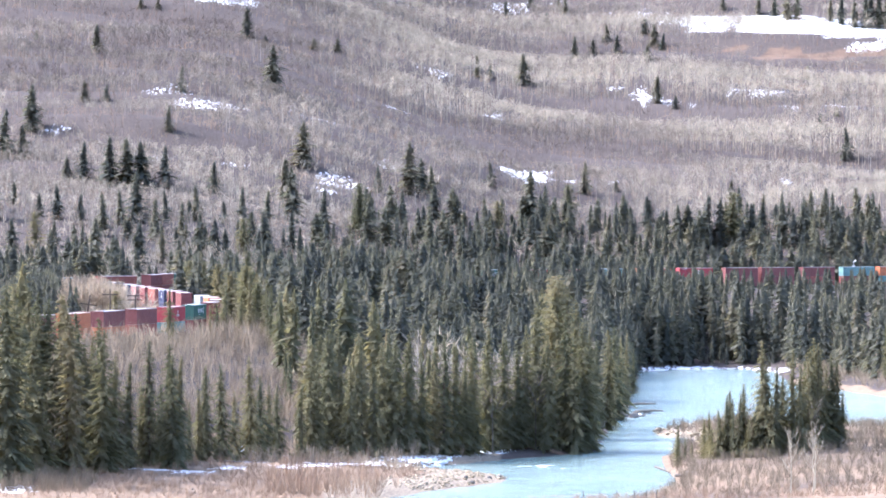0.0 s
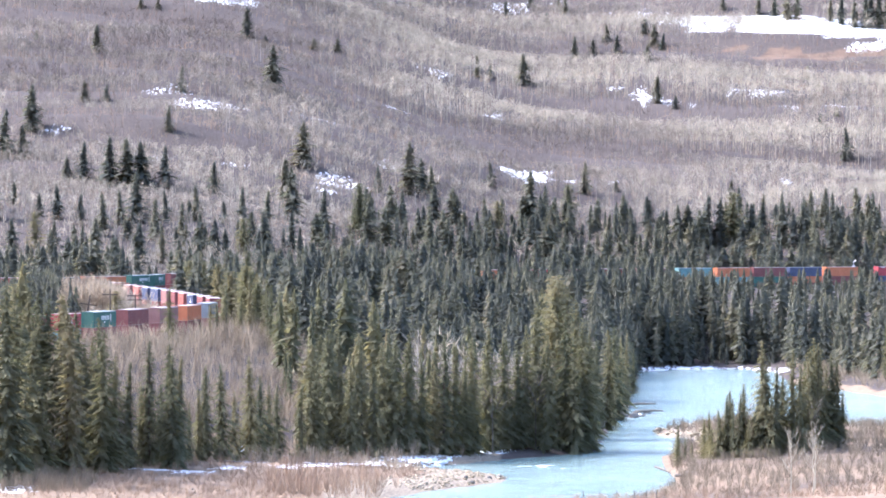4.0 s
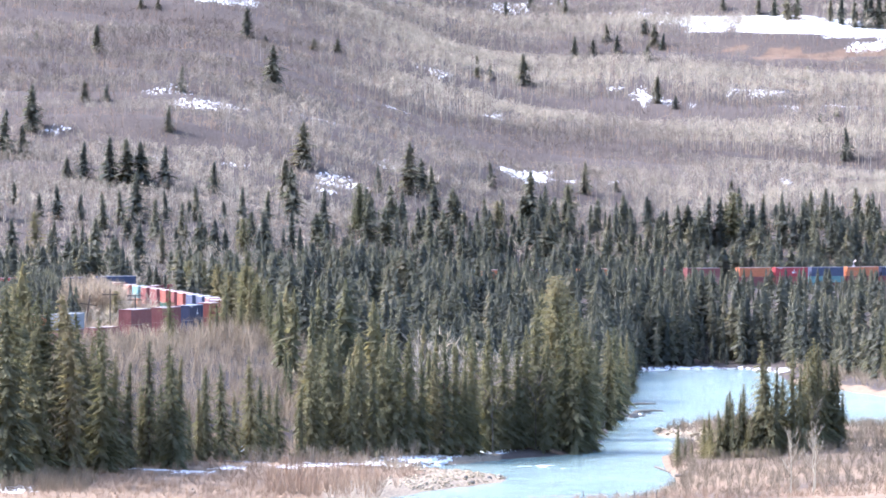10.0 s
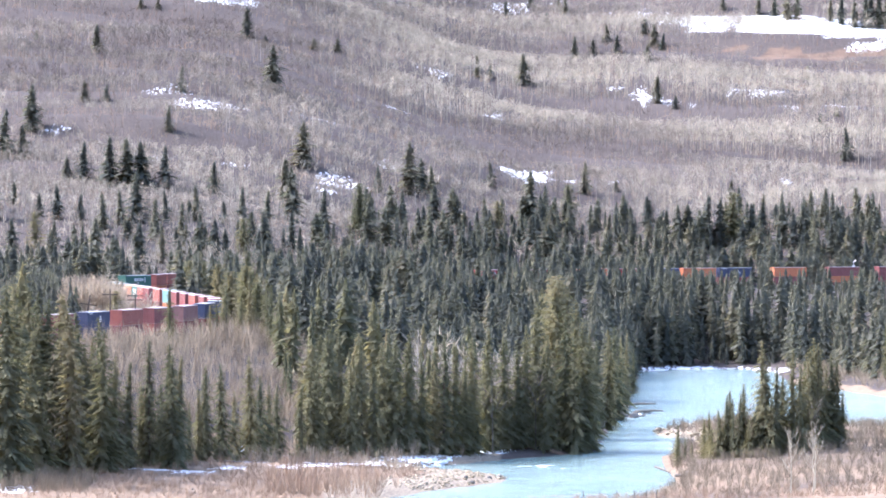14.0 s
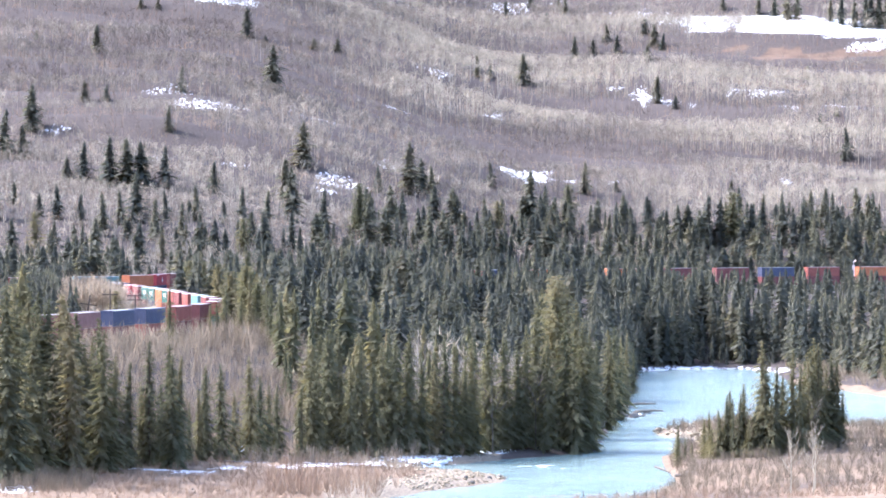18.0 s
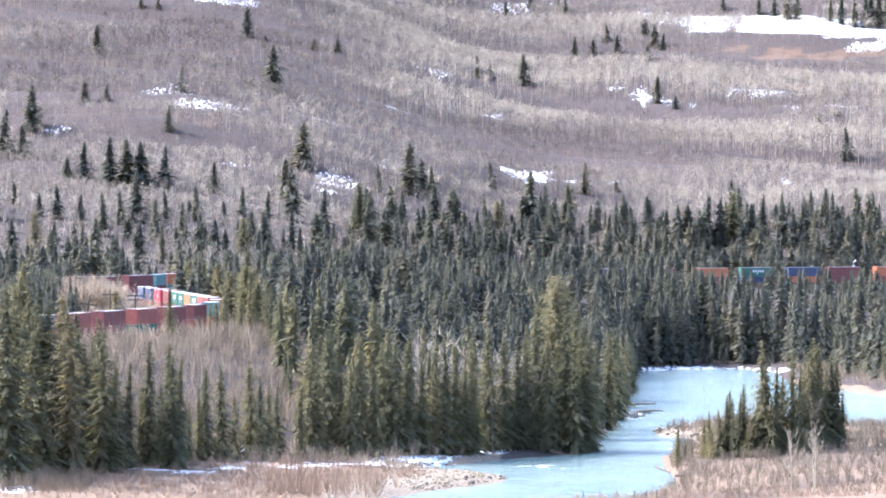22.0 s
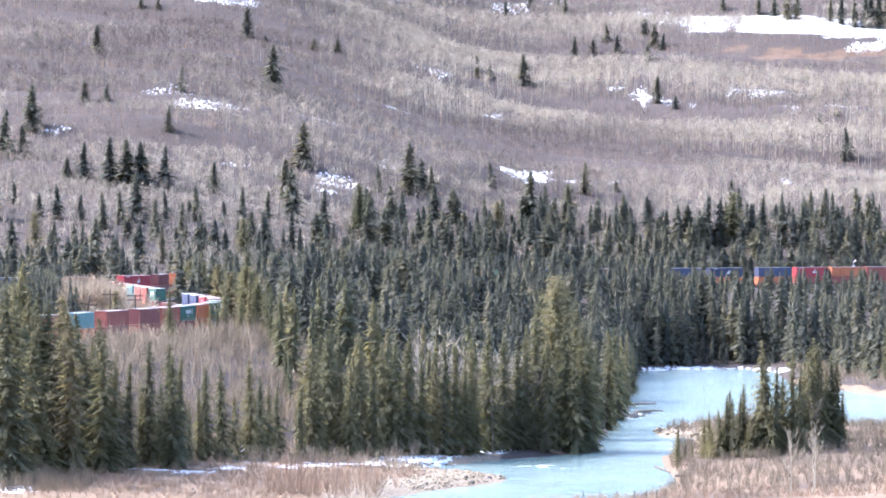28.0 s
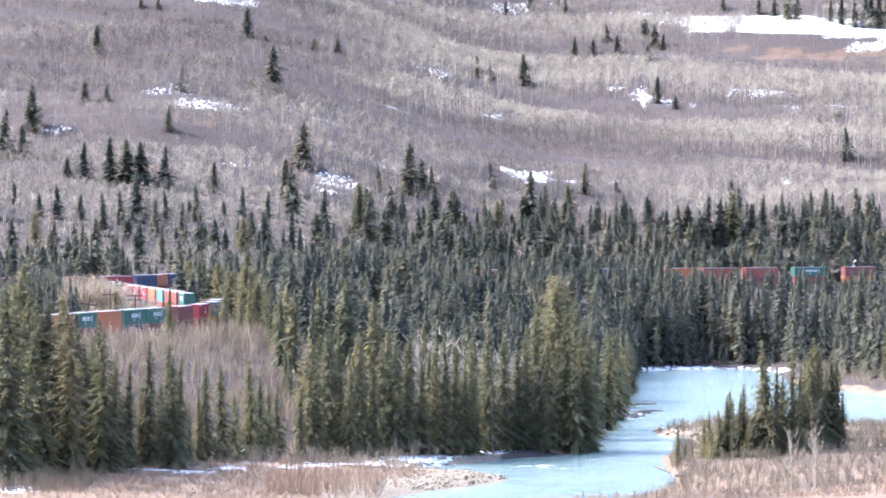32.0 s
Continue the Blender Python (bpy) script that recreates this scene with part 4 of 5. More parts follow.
belt = scatter(3, 7000, -165, 205, 1195, 1950, lambda x, y: belt_odds(x, y) * 0.62, lambda x, y, r: 6.5 + 10 * r ** 1.4)
joined("hillfoot_spruce_belt", spaced(belt, 4.0), low, needles_hazed, "belt of dark spruce behind the railway", "spruce wood", 1.55)


def bare_tree(seed, tall, limbs, thick, start=0.3, spread_out=0.2, twig=0.05, high=False, rise=1.0):
    """A leafless aspen or shrub: slivers for the stem, limbs and fine shoots."""
    r = np.random.RandomState(seed)
    v, f = [], []

    def sliver(a, b, w0, w1):
        a, b = np.array(a), np.array(b)
        t = r.rand() * 6.28
        o = np.array((math.cos(t), math.sin(t), 0))
        o2 = np.array((-o[1], o[0], 0))
        i = len(v)
        v.extend([a + o * w0, a - o * w0 * 0.5 + o2 * w0 * 0.87, a - o * w0 * 0.5 - o2 * w0 * 0.87, b + o * w1])
        f.extend([(i, i + 1, i + 3), (i + 1, i + 2, i + 3), (i + 2, i, i + 3)])

    def blade(a, b, w):
        a, b = np.array(a), np.array(b)
        t = r.rand() * 6.28
        o = np.array((math.cos(t), math.sin(t), 0)) * w
        i = len(v)
        v.extend([a - o, a + o, b])
        f.append((i, i + 1, i + 2))

    if thick:
        sliver((0, 0, -0.3), (0.1 * r.randn(), 0.1 * r.randn(), tall), thick, 0.02)
    for k in range(limbs):
        z = tall * (start + (0.97 - start) * (k + r.rand()) / limbs)
        a = r.rand() * 6.28
        L = tall * spread_out * (1.15 - 0.75 * z / tall) * (0.6 + 0.7 * r.rand())
        up = rise * L * (0.7 + 0.9 * r.rand())
        x, y = L * math.cos(a), L * math.sin(a)
        root = (0, 0, z) if thick or high else (0.25 * x, 0.25 * y, z * 0.25)
        tip = (x, y, min(z + up, tall * 1.03))
        blade(root, tip, twig)
        for q in range(2):
            u = 0.35 + 0.5 * r.rand()
            p = [root[i] + (tip[i] - root[i]) * u for i in range(3)]
            blade(p, (p[0] + 0.6 * L * r.randn() * 0.6, p[1] + 0.6 * L * r.randn() * 0.6, p[2] + up * (0.4 + 0.4 * r.rand())), twig * 0.8)
    return np.array(v), np.array(f), tall


aspens = [bare_tree(200 + k, 10.0, 10, 0, 0.34, 0.17, 0.075, True, 0.75) for k in range(9)]
stems = [bare_tree(220 + k, 9.0, 2, 0.075, 0.4, 0.16, 0.06) for k in range(5)]
shrubs = [bare_tree(230 + k, 3.2, 12, 0, 0.0, 0.36, 0.04) for k in range(7)]
herbs = [bare_tree(260 + k, 1.2, 6, 0, 0.0, 0.4, 0.03) for k in range(6)]


def bare_crown(seed, tall=10.0, shoots=28):
    """An aspen seen from afar: a thin stem and a rounded crown of fine rising shoots."""
    r = np.random.RandomState(seed)
    v, f = [], []

    def blade(a, b, w):
        t = r.rand() * 6.28
        o = np.array((math.cos(t), math.sin(t), 0)) * w
        i = len(v)
        v.extend([a - o, a + o, b])
        f.append((i, i + 1, i + 2))

    blade(np.array((0.0, 0, -0.3)), np.array((0.1 * r.randn(), 0.1 * r.randn(), 0.9 * tall)), 0.075)
    for k in range(shoots):
        d = r.randn(3)
        d /= np.linalg.norm(d)
        a = np.array((0.15, 0.15, 0.26)) * tall * d * (0.35 + 0.45 * r.rand()) + np.array((0, 0, 0.66 * tall))
        b = a + tall * (0.10 + 0.10 * r.rand()) * np.array((0.7 * d[0], 0.7 * d[1], 0.55 + 0.35 * r.rand()))
        blade(a, b, 0.06)
    return np.array(v), np.array(f), tall


crowns = [bare_crown(300 + k) for k in range(9)]


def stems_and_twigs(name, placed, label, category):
    joined(name, placed, crowns, twigs, label, category, 1.15, stand_light_tone)
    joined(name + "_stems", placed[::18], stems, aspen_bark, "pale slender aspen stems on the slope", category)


def spruce_room(x, y):
    """Fewer aspens where single spruces and the spruce belt stand."""
    v = np.ones(np.shape(x))
    for X, Y, h in HILL:
        v = np.where((np.abs(x - X) < 0.3 * h) & (y < Y + 2) & (y > Y - 55), 0.2, v)
    for X, Y, h in BELT:
        v = np.where((np.abs(x - X) < 0.3 * h) & (y < Y + 2) & (y > Y - 25), 0.35, v)
    return v * (1 - 0.25 * np.clip(belt_odds(x, y) * 1.3, 0, 1))


def stand(x, y):
    """Aspens grow in long stands that follow the slope, with gaps between them."""
    return 0.6 * fuzz(0.3 * x + 0.14 * y, y - 0.12 * x, 27, 33) + 0.4 * fuzz(0.45 * x, y, 62, 34)


def stand_light_tone(x, y):
    """Each stand has its own tint; all are darker high on the west slope."""
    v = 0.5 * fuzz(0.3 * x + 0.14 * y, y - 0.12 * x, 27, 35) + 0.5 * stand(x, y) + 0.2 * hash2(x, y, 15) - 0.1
    # the stretched contrast also paints in the slope's lit and shaded bands
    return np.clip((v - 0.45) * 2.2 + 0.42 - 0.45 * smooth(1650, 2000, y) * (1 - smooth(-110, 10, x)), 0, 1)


def aspen_odds(x, y):
    h = y - (1330 + 240 * smooth(-120, 60, x))
    clear = np.clip(1.0 * patches(x, y, SNOW_SPOTS) + patches(x, y, MEADOW_SPOTS), 0, 1)
    clump = stand(x, y)
    face = (ground(x, y + 5) - ground(x, y - 5)) / 10
    return smooth(-10, 60, h - 150 * smooth(-60, 10, x)) * (0.62 + 0.38 * smooth(-0.05, 0.22, face)) * spruce_room(x, y) * np.where(y < 1820, 0.85, 0.62 + 0.38 * smooth(0.30, 0.5, clump)) * (1 - 1.6 * np.minimum(clear, 0.5) - 0.75 * (clear > 0.9)) * (1 - 0.7 * (patches(x, y, MEADOW_SPOTS) > 0.35)) * seen(x, y, 0.1)


hill_aspens = scatter(5, 60000, -270, 280, 1300, 2720, aspen_odds, lambda x, y, r: (5.0 + 6.5 * smooth(0.25, 0.7, stand(x, y)) + 2.0 * r) * (0.55 + 0.45 * smooth(1640, 1800, y)))
scrub = scatter(39, 34000, -270, 280, 1330, 2720, lambda x, y: 0.85 * seen(x, y, 0.1) * (off_track(x, y) > 12) * (y > far_line(x)) * (patches(x, y, SNOW_SPOTS) < 0.2) * (patches(x, y, MEADOW_SPOTS) < 0.3), lambda x, y, r: 1.6 + 2.6 * r)
joined("hillside_scrub", scrub, [bare_crown(330 + k, 4.0, 8) for k in range(7)], willow_twigs, "low red-brown leafless scrub between the aspens", "brush", 2.0)
foot = scatter(41, 15000, -170, 90, 1370, 1760, lambda x, y: 0.9 * seen(x, y, 0.102) * (off_track(x, y) > 14) * (y > far_line(x) + 20) * (patches(x, y, SNOW_SPOTS) < 0.2), lambda x, y, r: 2.8 + 2.6 * r)
joined("hillfoot_aspens", foot, [bare_crown(345 + k, 5.0, 15) for k in range(7)], twigs, "young pale aspens on the open foot of the hill", "aspen wood", 1.5)
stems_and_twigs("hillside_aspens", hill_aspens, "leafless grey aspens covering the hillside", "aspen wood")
# aspens and brush round the bends of the railway
bends = scatter(6, 3600, -140, -40, 930, 1420, lambda x, y: ((off_track(x, y) > 8) & seen(x, y)) * np.where(y > 1120, x < -86, x < -81 + 0.13 * (1120 - y)) * 0.85, lambda x, y, r: 5 + 5 * r)
stems_and_twigs("trackside_aspens", bends, "leafless pale aspens beside the railway bend", "aspen wood")
brush = scatter(7, 8500, -90, -14, 690, 1060, lambda x, y: ((y > 742 + 0.5 * (x + 60)) & (off_track(x, y) > 6.5) & seen(x, y) & dry(x, y, 22) & (x < -20 - 0.03 * (y - 760))) * 0.8, lambda x, y, r: 1.9 + 2.3 * r + 1.6 * (1 - smooth(9, 24, off_track(x, y))))
joined("slope_brush", brush, shrubs, shrub_twigs, "leafless grey brush on the slope below the railway", "brush")
willow = scatter(8, 7500, 30, 110, 640, 885, lambda x, y: (dry(x, y, 0.6) & seen(x, y, 0.105)) * (0.35 + 0.65 * fuzz(x, y, 12, 41)) * np.where(y < 668, 0.25, 0.9), lambda x, y, r: 1.1 + 1.5 * r)
joined("river_willows", willow, shrubs, bank_twigs, "leafless willow brush on the near river bank", "brush")
shore = scatter(9, 5600, -80, 12, 640, 775, lambda x, y: (dry(x, y, 8) & seen(x, y, 0.105)) * (0.3 + 0.7 * fuzz(x, y, 8, 42)) * 0.6 * (patches(x, y, BANK_SNOW) < 0.3) * (patches(x, y + 7, BANK_SNOW) < 0.3), lambda x, y, r: 0.7 + 1.3 * r)
joined("shore_willows", shore, shrubs, willow_twigs, "low red-brown willow brush on the left shore", "brush")
corner = scatter(38, 300, -66, -50, 644, 668, lambda x, y: dry(x, y, 6) & (y < 668 + 0.5 * (x + 60)), lambda x, y, r: 0.8 + 2.2 * r)
joined("corner_willows", corner, shrubs, bank_twigs, "tall grey-brown willow brush before the spruces", "brush")

inner = scatter(34, 260, -66, -36, 1125, 1240, lambda x, y: off_track(x, y) > 7, lambda x, y, r: 7 + 4 * r)
stems_and_twigs("bend_aspens", inner, "leafless pale aspens inside the railway curve", "aspen wood")
glade = scatter(35, 1100, -90, -30, 1215, 1460, lambda x, y: (off_track(x, y) > 8) & (y > far_line(x)) & (np.abs(x / y + 0.043) < 0.016), lambda x, y, r: 6 + 4 * r)
stems_and_twigs("glade_aspens", glade, "pale leafless aspens in a glade behind the railway", "aspen wood")
cover = scatter(36, 2200, -132, -78, 985, 1080, lambda x, y: (off_track(x, y) > 7) & seen(x, y, 0.103) & (x / y < -0.0700), lambda x, y, r: np.clip(42 - (0.0106 + 0.0032 * r + 0.0030 * smooth(-0.083, -0.072, x / y)) * y - ground(x, y), 3, 14))
cover += scatter(37, 2600, -90, -66, 975, 1085, lambda x, y: (off_track(x, y) > 6) & (x / y < -0.0698) & (x / y > -0.083), lambda x, y, r: np.clip(42 - (0.0118 + 0.0022 * r + 0.0016 * smooth(-0.0745, -0.0715, x / y)) * y - ground(x, y), 3, 14))
joined("cover_spruces", [c for c in cover if c[0] / c[1] < -0.083][::4], low, needles_hazed, "grey-green spruces hiding the railway curve", "spruce wood", 1.05)
joined("cover_aspens", [(x, y, (0.74 + 0.26 * hash2(x, y, 44)) * h) for x, y, h in cover if x / y >= -0.083], crowns, shrub_twigs, "tall pale aspens hiding the railway curve", "aspen wood")
left_wood = scatter(10, 2600, -150, -66, 850, 1330, lambda x, y: ((x < -0.0815 * y + 3 * fuzz(x, y, 9, 51)) & (off_track(x, y) > 8) & seen(x, y, 0.103)) * 0.22 * (0.3 + fuzz(x, y, 25, 52)), lambda x, y, r: 7 + 8 * r)
joined("trackside_spruce_wood", left_wood, low, needles_hazed, "dark spruce wood beside the railway", "spruce wood", 1.1)
pale = scatter(11, 200, -6, 18, 780, 900, lambda x, y: dry(x, y, 3) & (x > -26 + 0.03 * (y - 768)) & (off_track(x, y) > 20), lambda x, y, r: 11 + 5 * r)
stems_and_twigs("riverside_aspens", pale, "tall leafless pale aspens among the spruces", "aspen wood")
left_pale = scatter(25, 60, -64, -55, 668, 712, lambda x, y: (x > -63 + 0.02 * (y - 660)) & (y > 676 + 0.9 * (x + 60)), lambda x, y, r: 4.5 + 5 * r)
joined("left_bank_aspens", left_pale, crowns, twigs, "leafless pale aspens among the spruces of the left bank", "aspen wood")
under = scatter(12, 3600, -66, 36, 690, 870, lambda x, y: dry(x, y, 2) & seen(x, y) & (y > 706 + 0.6 * (x + 60)) & (y < 726 + 0.85 * (x + 60)), lambda x, y, r: 0.9 + 2.6 * r ** 2)
joined("bank_undergrowth", under, shrubs, shrub_twigs, "tangled leafless undergrowth below the spruces", "brush")


# ---- small things ----
def utility_pole(x, y, tall, lean, turn, arms):
    """A wooden line pole with cross arms and glass insulators."""
    top = new("utility_pole")
    bm = bmesh.new()
    tube(bm, (0, 0, -0.8), (0, 0, tall), 0.17, 0.13, 8)
    part("pole", bm, pole_wood, top)
    for z in arms:
        bm = bmesh.new()
        box(bm, -1.6, 1.6, 0.1, 0.24, z - 0.09, z + 0.09)
        arm = part("crossarm", bm, pole_wood, top)
        for px in (-1.5, -0.9, 0.9, 1.5):
            bm = bmesh.new()
            tube(bm, (px, 0.17, z + 0.10), (px, 0.17, z + 0.27), 0.045, 0.03, 6)
            part("insulator", bm, dark_steel, arm)
    top.matrix_basis = pose(x, y, float(ground(x, y)), 0, lean, turn)
    return tagged(top, "weathered wooden utility pole with cross arms by the railway", "utility pole", "line poles")


utility_pole(-60.2, 900, 9.0, 0, 8, (8.7, 7.9))
utility_pole(-66.0, 912, 11.0, 0, 20, (9.9,))
utility_pole(-69.4, 884, 10.2, 9, 15, (8.4,))


def signal_mast(x, y):
    top = new("signal_mast")
    bm = bmesh.new()
    tube(bm, (0, 0, -0.5), (0, 0, 8.6), 0.11, 0.09, 8)
    part("mast", bm, galvanized, top)
    bm = bmesh.new()
    box(bm, -0.45, 0.45, -0.25, 0.25, 3.6, 7.2)
    part("equipment_box", bm, galvanized, top)
    bm = bmesh.new()
    tube(bm, (0.25, 0, 8.2), (0.7, -0.1, 8.9), 0.16, 0.2, 8)
    part("signal_head", bm, white_paint, top)
    top.matrix_basis = pose(x, y, RAIL_Z - 0.2)
    return tagged(top, "grey metal railway signal mast beside the track", "signal mast")


signal_mast(130.4, 1461)


def rock_mesh(seed, squash=0.6):
    bm = bmesh.new()
    bmesh.ops.create_icosphere(bm, subdivisions=2, radius=1.0)
    for v in bm.verts:
        k = 1 + 0.45 * noise.noise(v.co * 1.3 + Vector((seed * 7.1, 0, 0)))
        v.co = Vector((v.co.x * k, v.co.y * k * 0.85, v.co.z * k * squash))
    me = bpy.data.meshes.new("boulder")
    bm.to_mesh(me)
    bm.free()
    return me


stone_mat = plain("river_stone", (0.045, 0.042, 0.040), (0.17, 0.155, 0.14), 0.85, 1.5, bump=0.4)
old_snow = plain("old_snow", (0.70, 0.73, 0.78), (0.84, 0.85, 0.87), 0.7, 0.8, bump=0.3)
driftwood = plain("driftwood", (0.16, 0.13, 0.10), (0.34, 0.29, 0.24), 0.9, 2)
rocks = [rock_mesh(k) for k in range(4)]
for me in rocks:
    me.materials.append(stone_mat)
for k, (x, y, r) in enumerate([(38.2, 948, 1.1), (39.6, 955, 0.8), (40.8, 962, 1.2), (41.6, 950, 0.6), (42.6, 958, 0.9), (37.4, 940, 0.8), (39.0, 975, 0.9), (43.4, 951, 0.5), (40.2, 985, 0.8),
                               (36.2, 930, 0.7), (28.6, 838, 0.7), (29.4, 852, 0.6), (9.0, 722, 0.45), (7.2, 716, 0.5), (10.6, 727, 0.4), (35.4, 936, 1.7), (37.0, 942, 1.5), (38.6, 938, 1.3), (36.2, 950, 1.8), (39.4, 946, 1.2), (33.8, 925, 1.4), (32.8, 912, 1.2), (41.0, 944, 0.9), (30.6, 880, 1.0), (27.8, 826, 0.9), (3.5, 711, 0.4), (-21.5, 666, 0.55), (-20.6, 668, 0.4), (-31, 664, 0.35), (-36, 661, 0.3), (4.5, 706, 0.5), (-14, 690, 0.4)]):
    b = tagged(new("boulder", rocks[k % 4]), "dark wet boulder at the river's edge", "boulder", "river boulders")
    b.matrix_basis = pose(x, y, max(float(ground(x, y)), -0.2) + 0.1 * r, 0, 0, 77 * k) @ Matrix.Diagonal((r, r, r, 1))
banks = [rock_mesh(9 + k, 0.28) for k in range(3)]
for me in banks:
    me.materials.append(old_snow)
for k, (x, y, r) in enumerate([(-3.2, 759, 1.1), (-1.6, 763, 0.8), (-0.2, 762, 1.2), (0.9, 765.5, 0.8), (38.6, 945, 0.9), (40.4, 953, 1.0), (37.2, 951, 0.8), (57, 762, 0.7), (55, 760, 0.6), (58.6, 764, 0.5)]):
    b = tagged(new("snow_patch", banks[k % 3]), "dirty white patch of melting old snow", "snow patch", "snow patches on the bank")
    b.matrix_basis = pose(x, y, max(float(ground(x, y)), -0.1) + 0.08, 0, 0, 20 * math.sin(k)) @ Matrix.Diagonal((r, r * 0.8, r, 1))


def log(x, y, z, long, turn, tilt, r=0.22):
    top = new("driftwood_log")
    bm = bmesh.new()
    tube(bm, (0, 0, 0), (long * 0.55, 0.1, 0.1), r, r * 0.8, 8)
    tube(bm, (long * 0.55, 0.1, 0.1), (long, 0, 0.05), r * 0.8, r * 0.4, 8)
    part("stem", bm, driftwood, top)
    for k in range(3):
        bm = bmesh.new()
        tube(bm, (long * (0.4 + 0.2 * k), 0, 0.1), (long * (0.5 + 0.2 * k), 0.4 * (-1) ** k, 0.7), r * 0.3, r * 0.1, 5)
        part("stub", bm, driftwood, top)
    top.matrix_basis = pose(x, y, z, 0, tilt, turn)
    return tagged(top, "bleached driftwood log washed up on the bank", "log", "driftwood")


log(36.2, 719, 0.75, 4.2, 4, 0, 0.3)
log(34.0, 738, 1.1, 3.2, -30, 20, 0.2)
log(39.5, 996, 0.35, 6.5, 2, 0, 0.3)
log(41.0, 958, 0.5, 5.0, -6, 0, 0.25)
log(38.0, 724, 0.9, 2.6, 30, 0, 0.2)

bar = scatter(13, 5200, -24, 11, 688, 760, lambda x, y: ~inside(x, y, SHORE) & (to_line(x, y, SHORE) < 12), lambda x, y, r: 0.09 + 0.24 * r ** 3)
bar += scatter(31, 700, 36, 52, 842, 932, lambda x, y: ~inside(x, y, SHORE) & (to_line(x, y, SHORE) < 7), lambda x, y, r: 0.15 + 0.5 * r ** 3)
pebble_mat = twig_material("bar_stones", (0.17, 0.138, 0.092), (0.46, 0.39, 0.285))
small_rocks = []
for k in range(3):
    bm = bmesh.new()
    bmesh.ops.create_icosphere(bm, subdivisions=1, radius=1.0)
    for v in bm.verts:
        v.co *= 1 + 0.3 * noise.noise(v.co * 1.7 + Vector((k * 5.0, 0, 0)))
    small_rocks.append((np.array([(v.co.x, v.co.y, v.co.z * 0.7 + 0.6) for v in bm.verts]), np.array([[v.index for v in f.verts] for f in bm.faces]), 1.0))
    bm.free()
joined("bar_stones", bar, small_rocks, pebble_mat, "pale rounded stones on the gravel bar", "gravel")


pale_bark = plain("pale_aspen_bark", (0.23, 0.20, 0.15), (0.43, 0.38, 0.29), 0.8, 3)


def foreground_aspen(x, y, tall, seed):
    """A young bare aspen: crooked pale trunk, rising limbs and fine shoots."""
    r = np.random.RandomState(seed)
    top = new("bare_aspen")
    pts = [Vector((0, 0, -0.5))]
    for k in range(6):
        pts.append(Vector((pts[-1].x + 0.10 * r.randn(), pts[-1].y + 0.10 * r.randn(), tall * (k + 1) / 6)))
    bm = bmesh.new()
    for k in range(6):
        tube(bm, pts[k], pts[k + 1], 0.13 * (1 - k / 6.6), 0.13 * (1 - (k + 1) / 6.6), 7)
    part("trunk", bm, pale_bark, top)
    shoots = []
    for k in range(15):
        u = 0.3 + 0.64 * k / 15
        i = min(int(u * 6), 5)
        base = pts[i].lerp(pts[i + 1], u * 6 - i)
        a = r.rand() * 6.28
        L = tall * (0.36 - 0.26 * u) * (0.6 + 0.5 * r.rand())
        mid = base + Vector((math.cos(a) * L * 0.55, math.sin(a) * L * 0.4, L * 0.35))
        tip = mid + Vector((math.cos(a) * L * 0.35, math.sin(a) * L * 0.3, L * 0.6))
        bm = bmesh.new()
        tube(bm, base, mid, 0.045, 0.03, 5)
        tube(bm, mid, tip, 0.03, 0.010, 5)
        part("limb", bm, pale_bark, top)
        for q in range(5):
            s0 = mid.lerp(tip, r.rand())
            shoots.append((s0, s0 + Vector((0.5 * r.randn(), 0.5 * r.randn(), 0.5 + 0.5 * r.rand()))))
    bm = bmesh.new()
    for a, b in shoots:
        tube(bm, a, b, 0.024, 0.008, 3)
    tagged(part("twig_spray", bm, pale_bark, top), kind="stuff")
    top.matrix_basis = pose(x, y, float(ground(x, y)))
    return tagged(top, "young leafless aspen with pale bark on the near bank", "aspen tree", "young aspens")


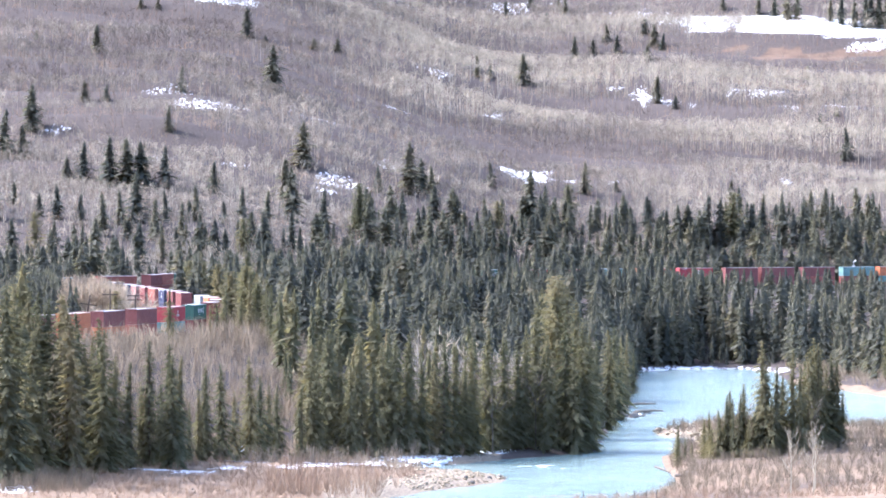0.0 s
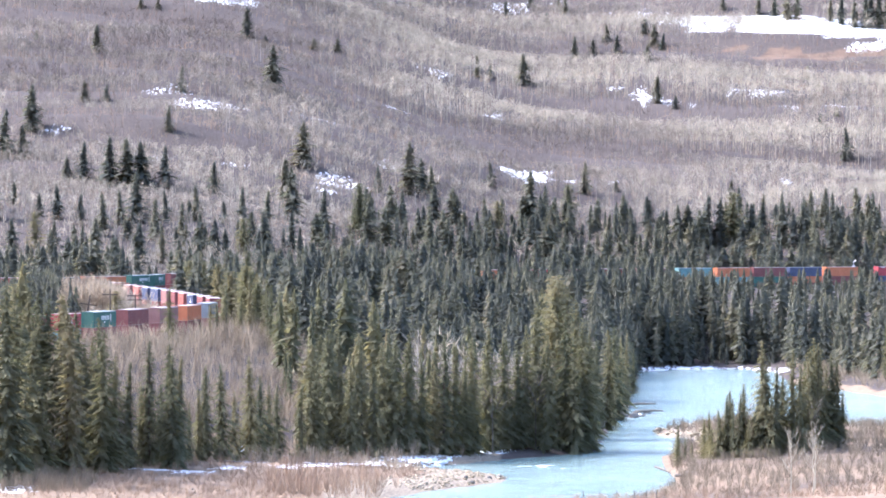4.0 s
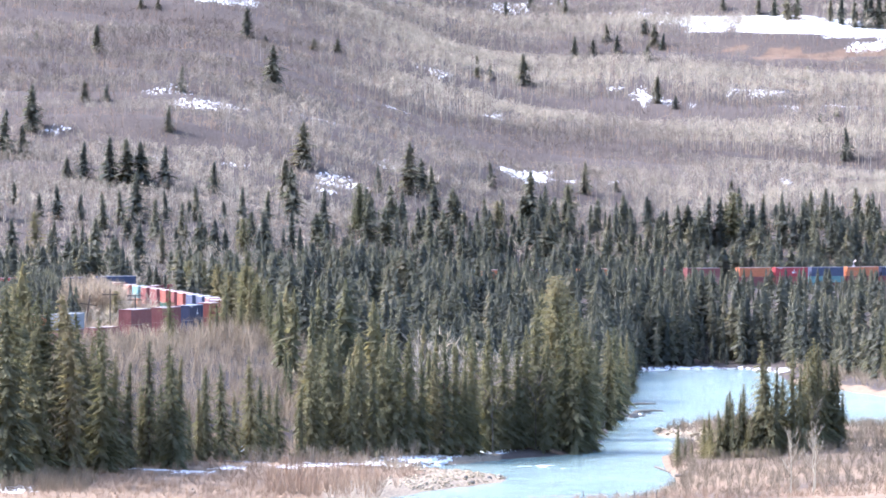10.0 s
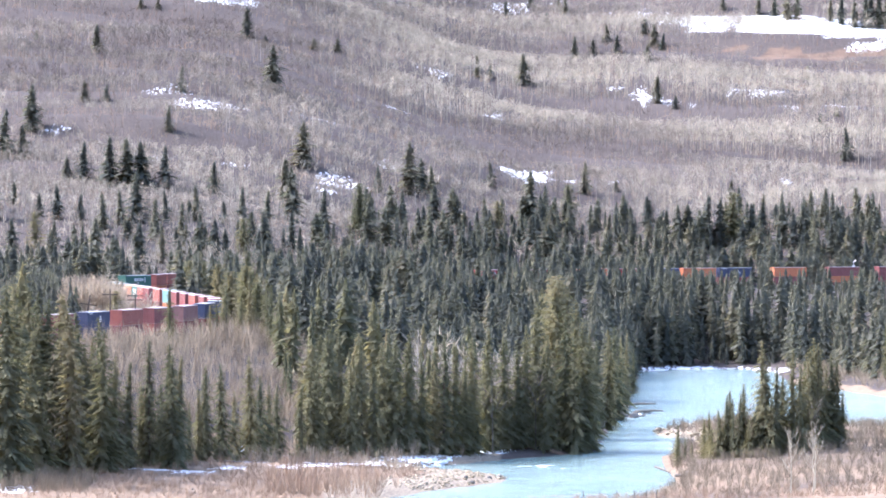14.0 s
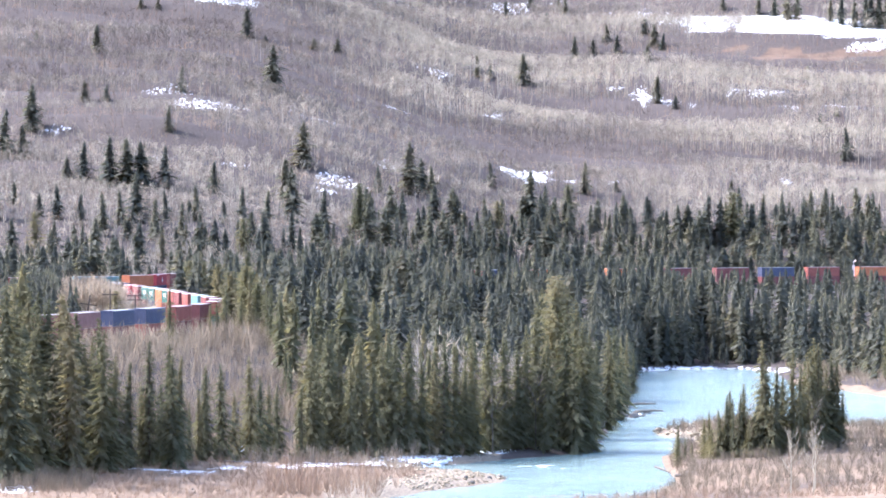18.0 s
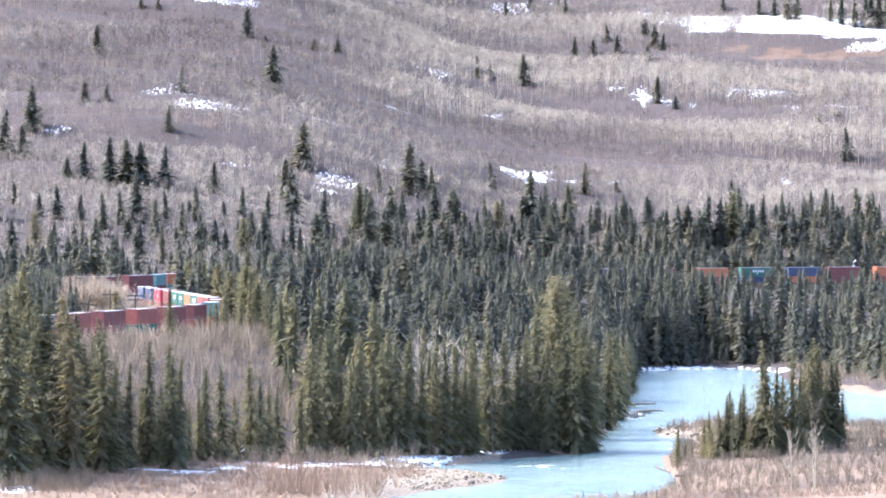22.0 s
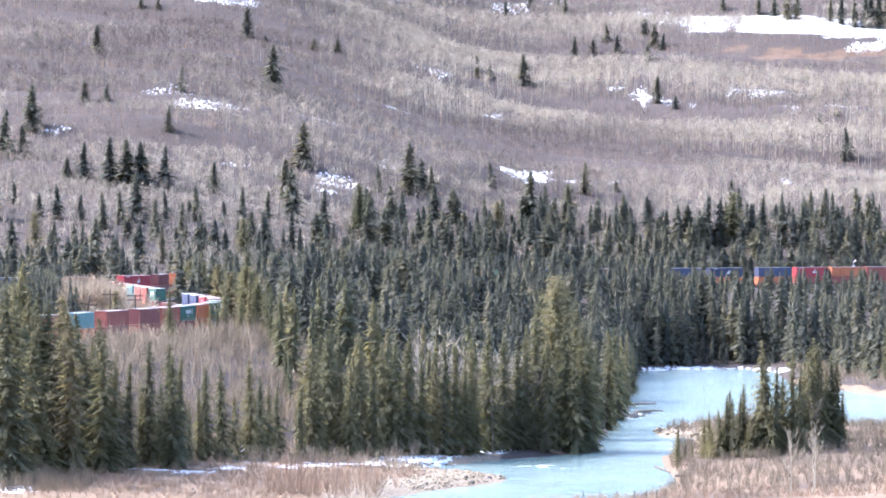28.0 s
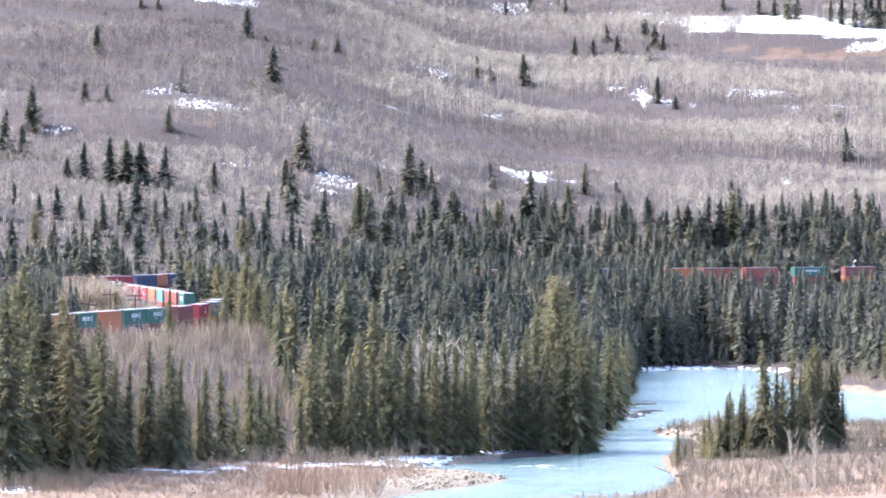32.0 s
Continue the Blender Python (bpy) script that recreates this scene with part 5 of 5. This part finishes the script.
foreground_aspen(49.4, 655, 9.4, 3)
foreground_aspen(52.6, 653, 10.2, 5)
foreground_aspen(53.6, 662, 8.0, 8)
for x in (19.7, 22.1, 24.5, 26.9, 28.7, 30.1):
    post = new("fence_post")
    bm = bmesh.new()
    tube(bm, (0, 0, -0.4), (0.03, 0, 1.45), 0.07, 0.06, 7)
    part("post", bm, pole_wood, post)
    bm = bmesh.new()
    box(bm, -0.08, 0.08, -0.03, 0.03, 1.15, 1.2)
    part("wire_staple", bm, dark_steel, post)
    post.matrix_basis = pose(x, 648, float(ground(x, 648)), 0, 4 * math.sin(x))
    tagged(post, "thin weathered wooden fence post by the river", "fence post", "fence posts")
tall_willow = scatter(14, 90, -26, -4, 655, 690, lambda x, y: dry(x, y, 0.5), lambda x, y, r: 2.5 + 2.5 * r)
joined("bank_saplings", tall_willow, shrubs, willow_twigs, "tall leafless willow shoots on the left shore", "brush")

tufts = scatter(17, 13000, -75, 100, 630, 780, lambda x, y: ~inside(x, y, SHORE) & (to_line(x, y, SHORE) > 1) & seen(x, y, 0.104) & ((x > 20) & (y < 676) | (x <= 20) & (y < 715 + 0.55 * (x + 60))) & (cover_gravel(x, y) < 0.4) & (patches(x, y, BANK_SNOW) < 0.3) & (patches(x, y + 6, BANK_SNOW) < 0.3), lambda x, y, r: 0.5 + 0.9 * r)
joined("dry_grass", tufts, herbs, straw, "tufts of dry straw-coloured grass on the banks", "grass")

sandy = scatter(20, 900, 82, 130, 1040, 1215, lambda x, y: dry(x, y, 4) & seen(x, y, 0.103) & (to_line(x, y, SHORE) < 26), lambda x, y, r: 1.5 + 2.5 * r)
joined("far_bank_willows", sandy, shrubs, shrub_twigs, "leafless grey-brown willow brush behind the sandy bank", "brush")

edge = scatter(21, 9, -64, -53, 668, 684, lambda x, y: np.ones(len(x)), lambda x, y, r: 8 + 5 * r)
stems_and_twigs("bank_aspens", edge, "bare pale aspens at the edge of the spruces", "aspen wood")

spit = scatter(32, 500, 40, 60, 842, 930, lambda x, y: dry(x, y, 3), lambda x, y, r: 0.6 + 1.2 * r)
joined("spit_grass", spit, shrubs, straw, "dry tan grass and reeds on the gravel spit", "grass")
slim = scatter(33, 14, 46, 62, 758, 775, lambda x, y: dry(x, y, 3), lambda x, y, r: 8 + 3.5 * r)
stems_and_twigs("grove_aspens", slim, "slim leafless aspens among the grove of spruces", "aspen wood")

motions()
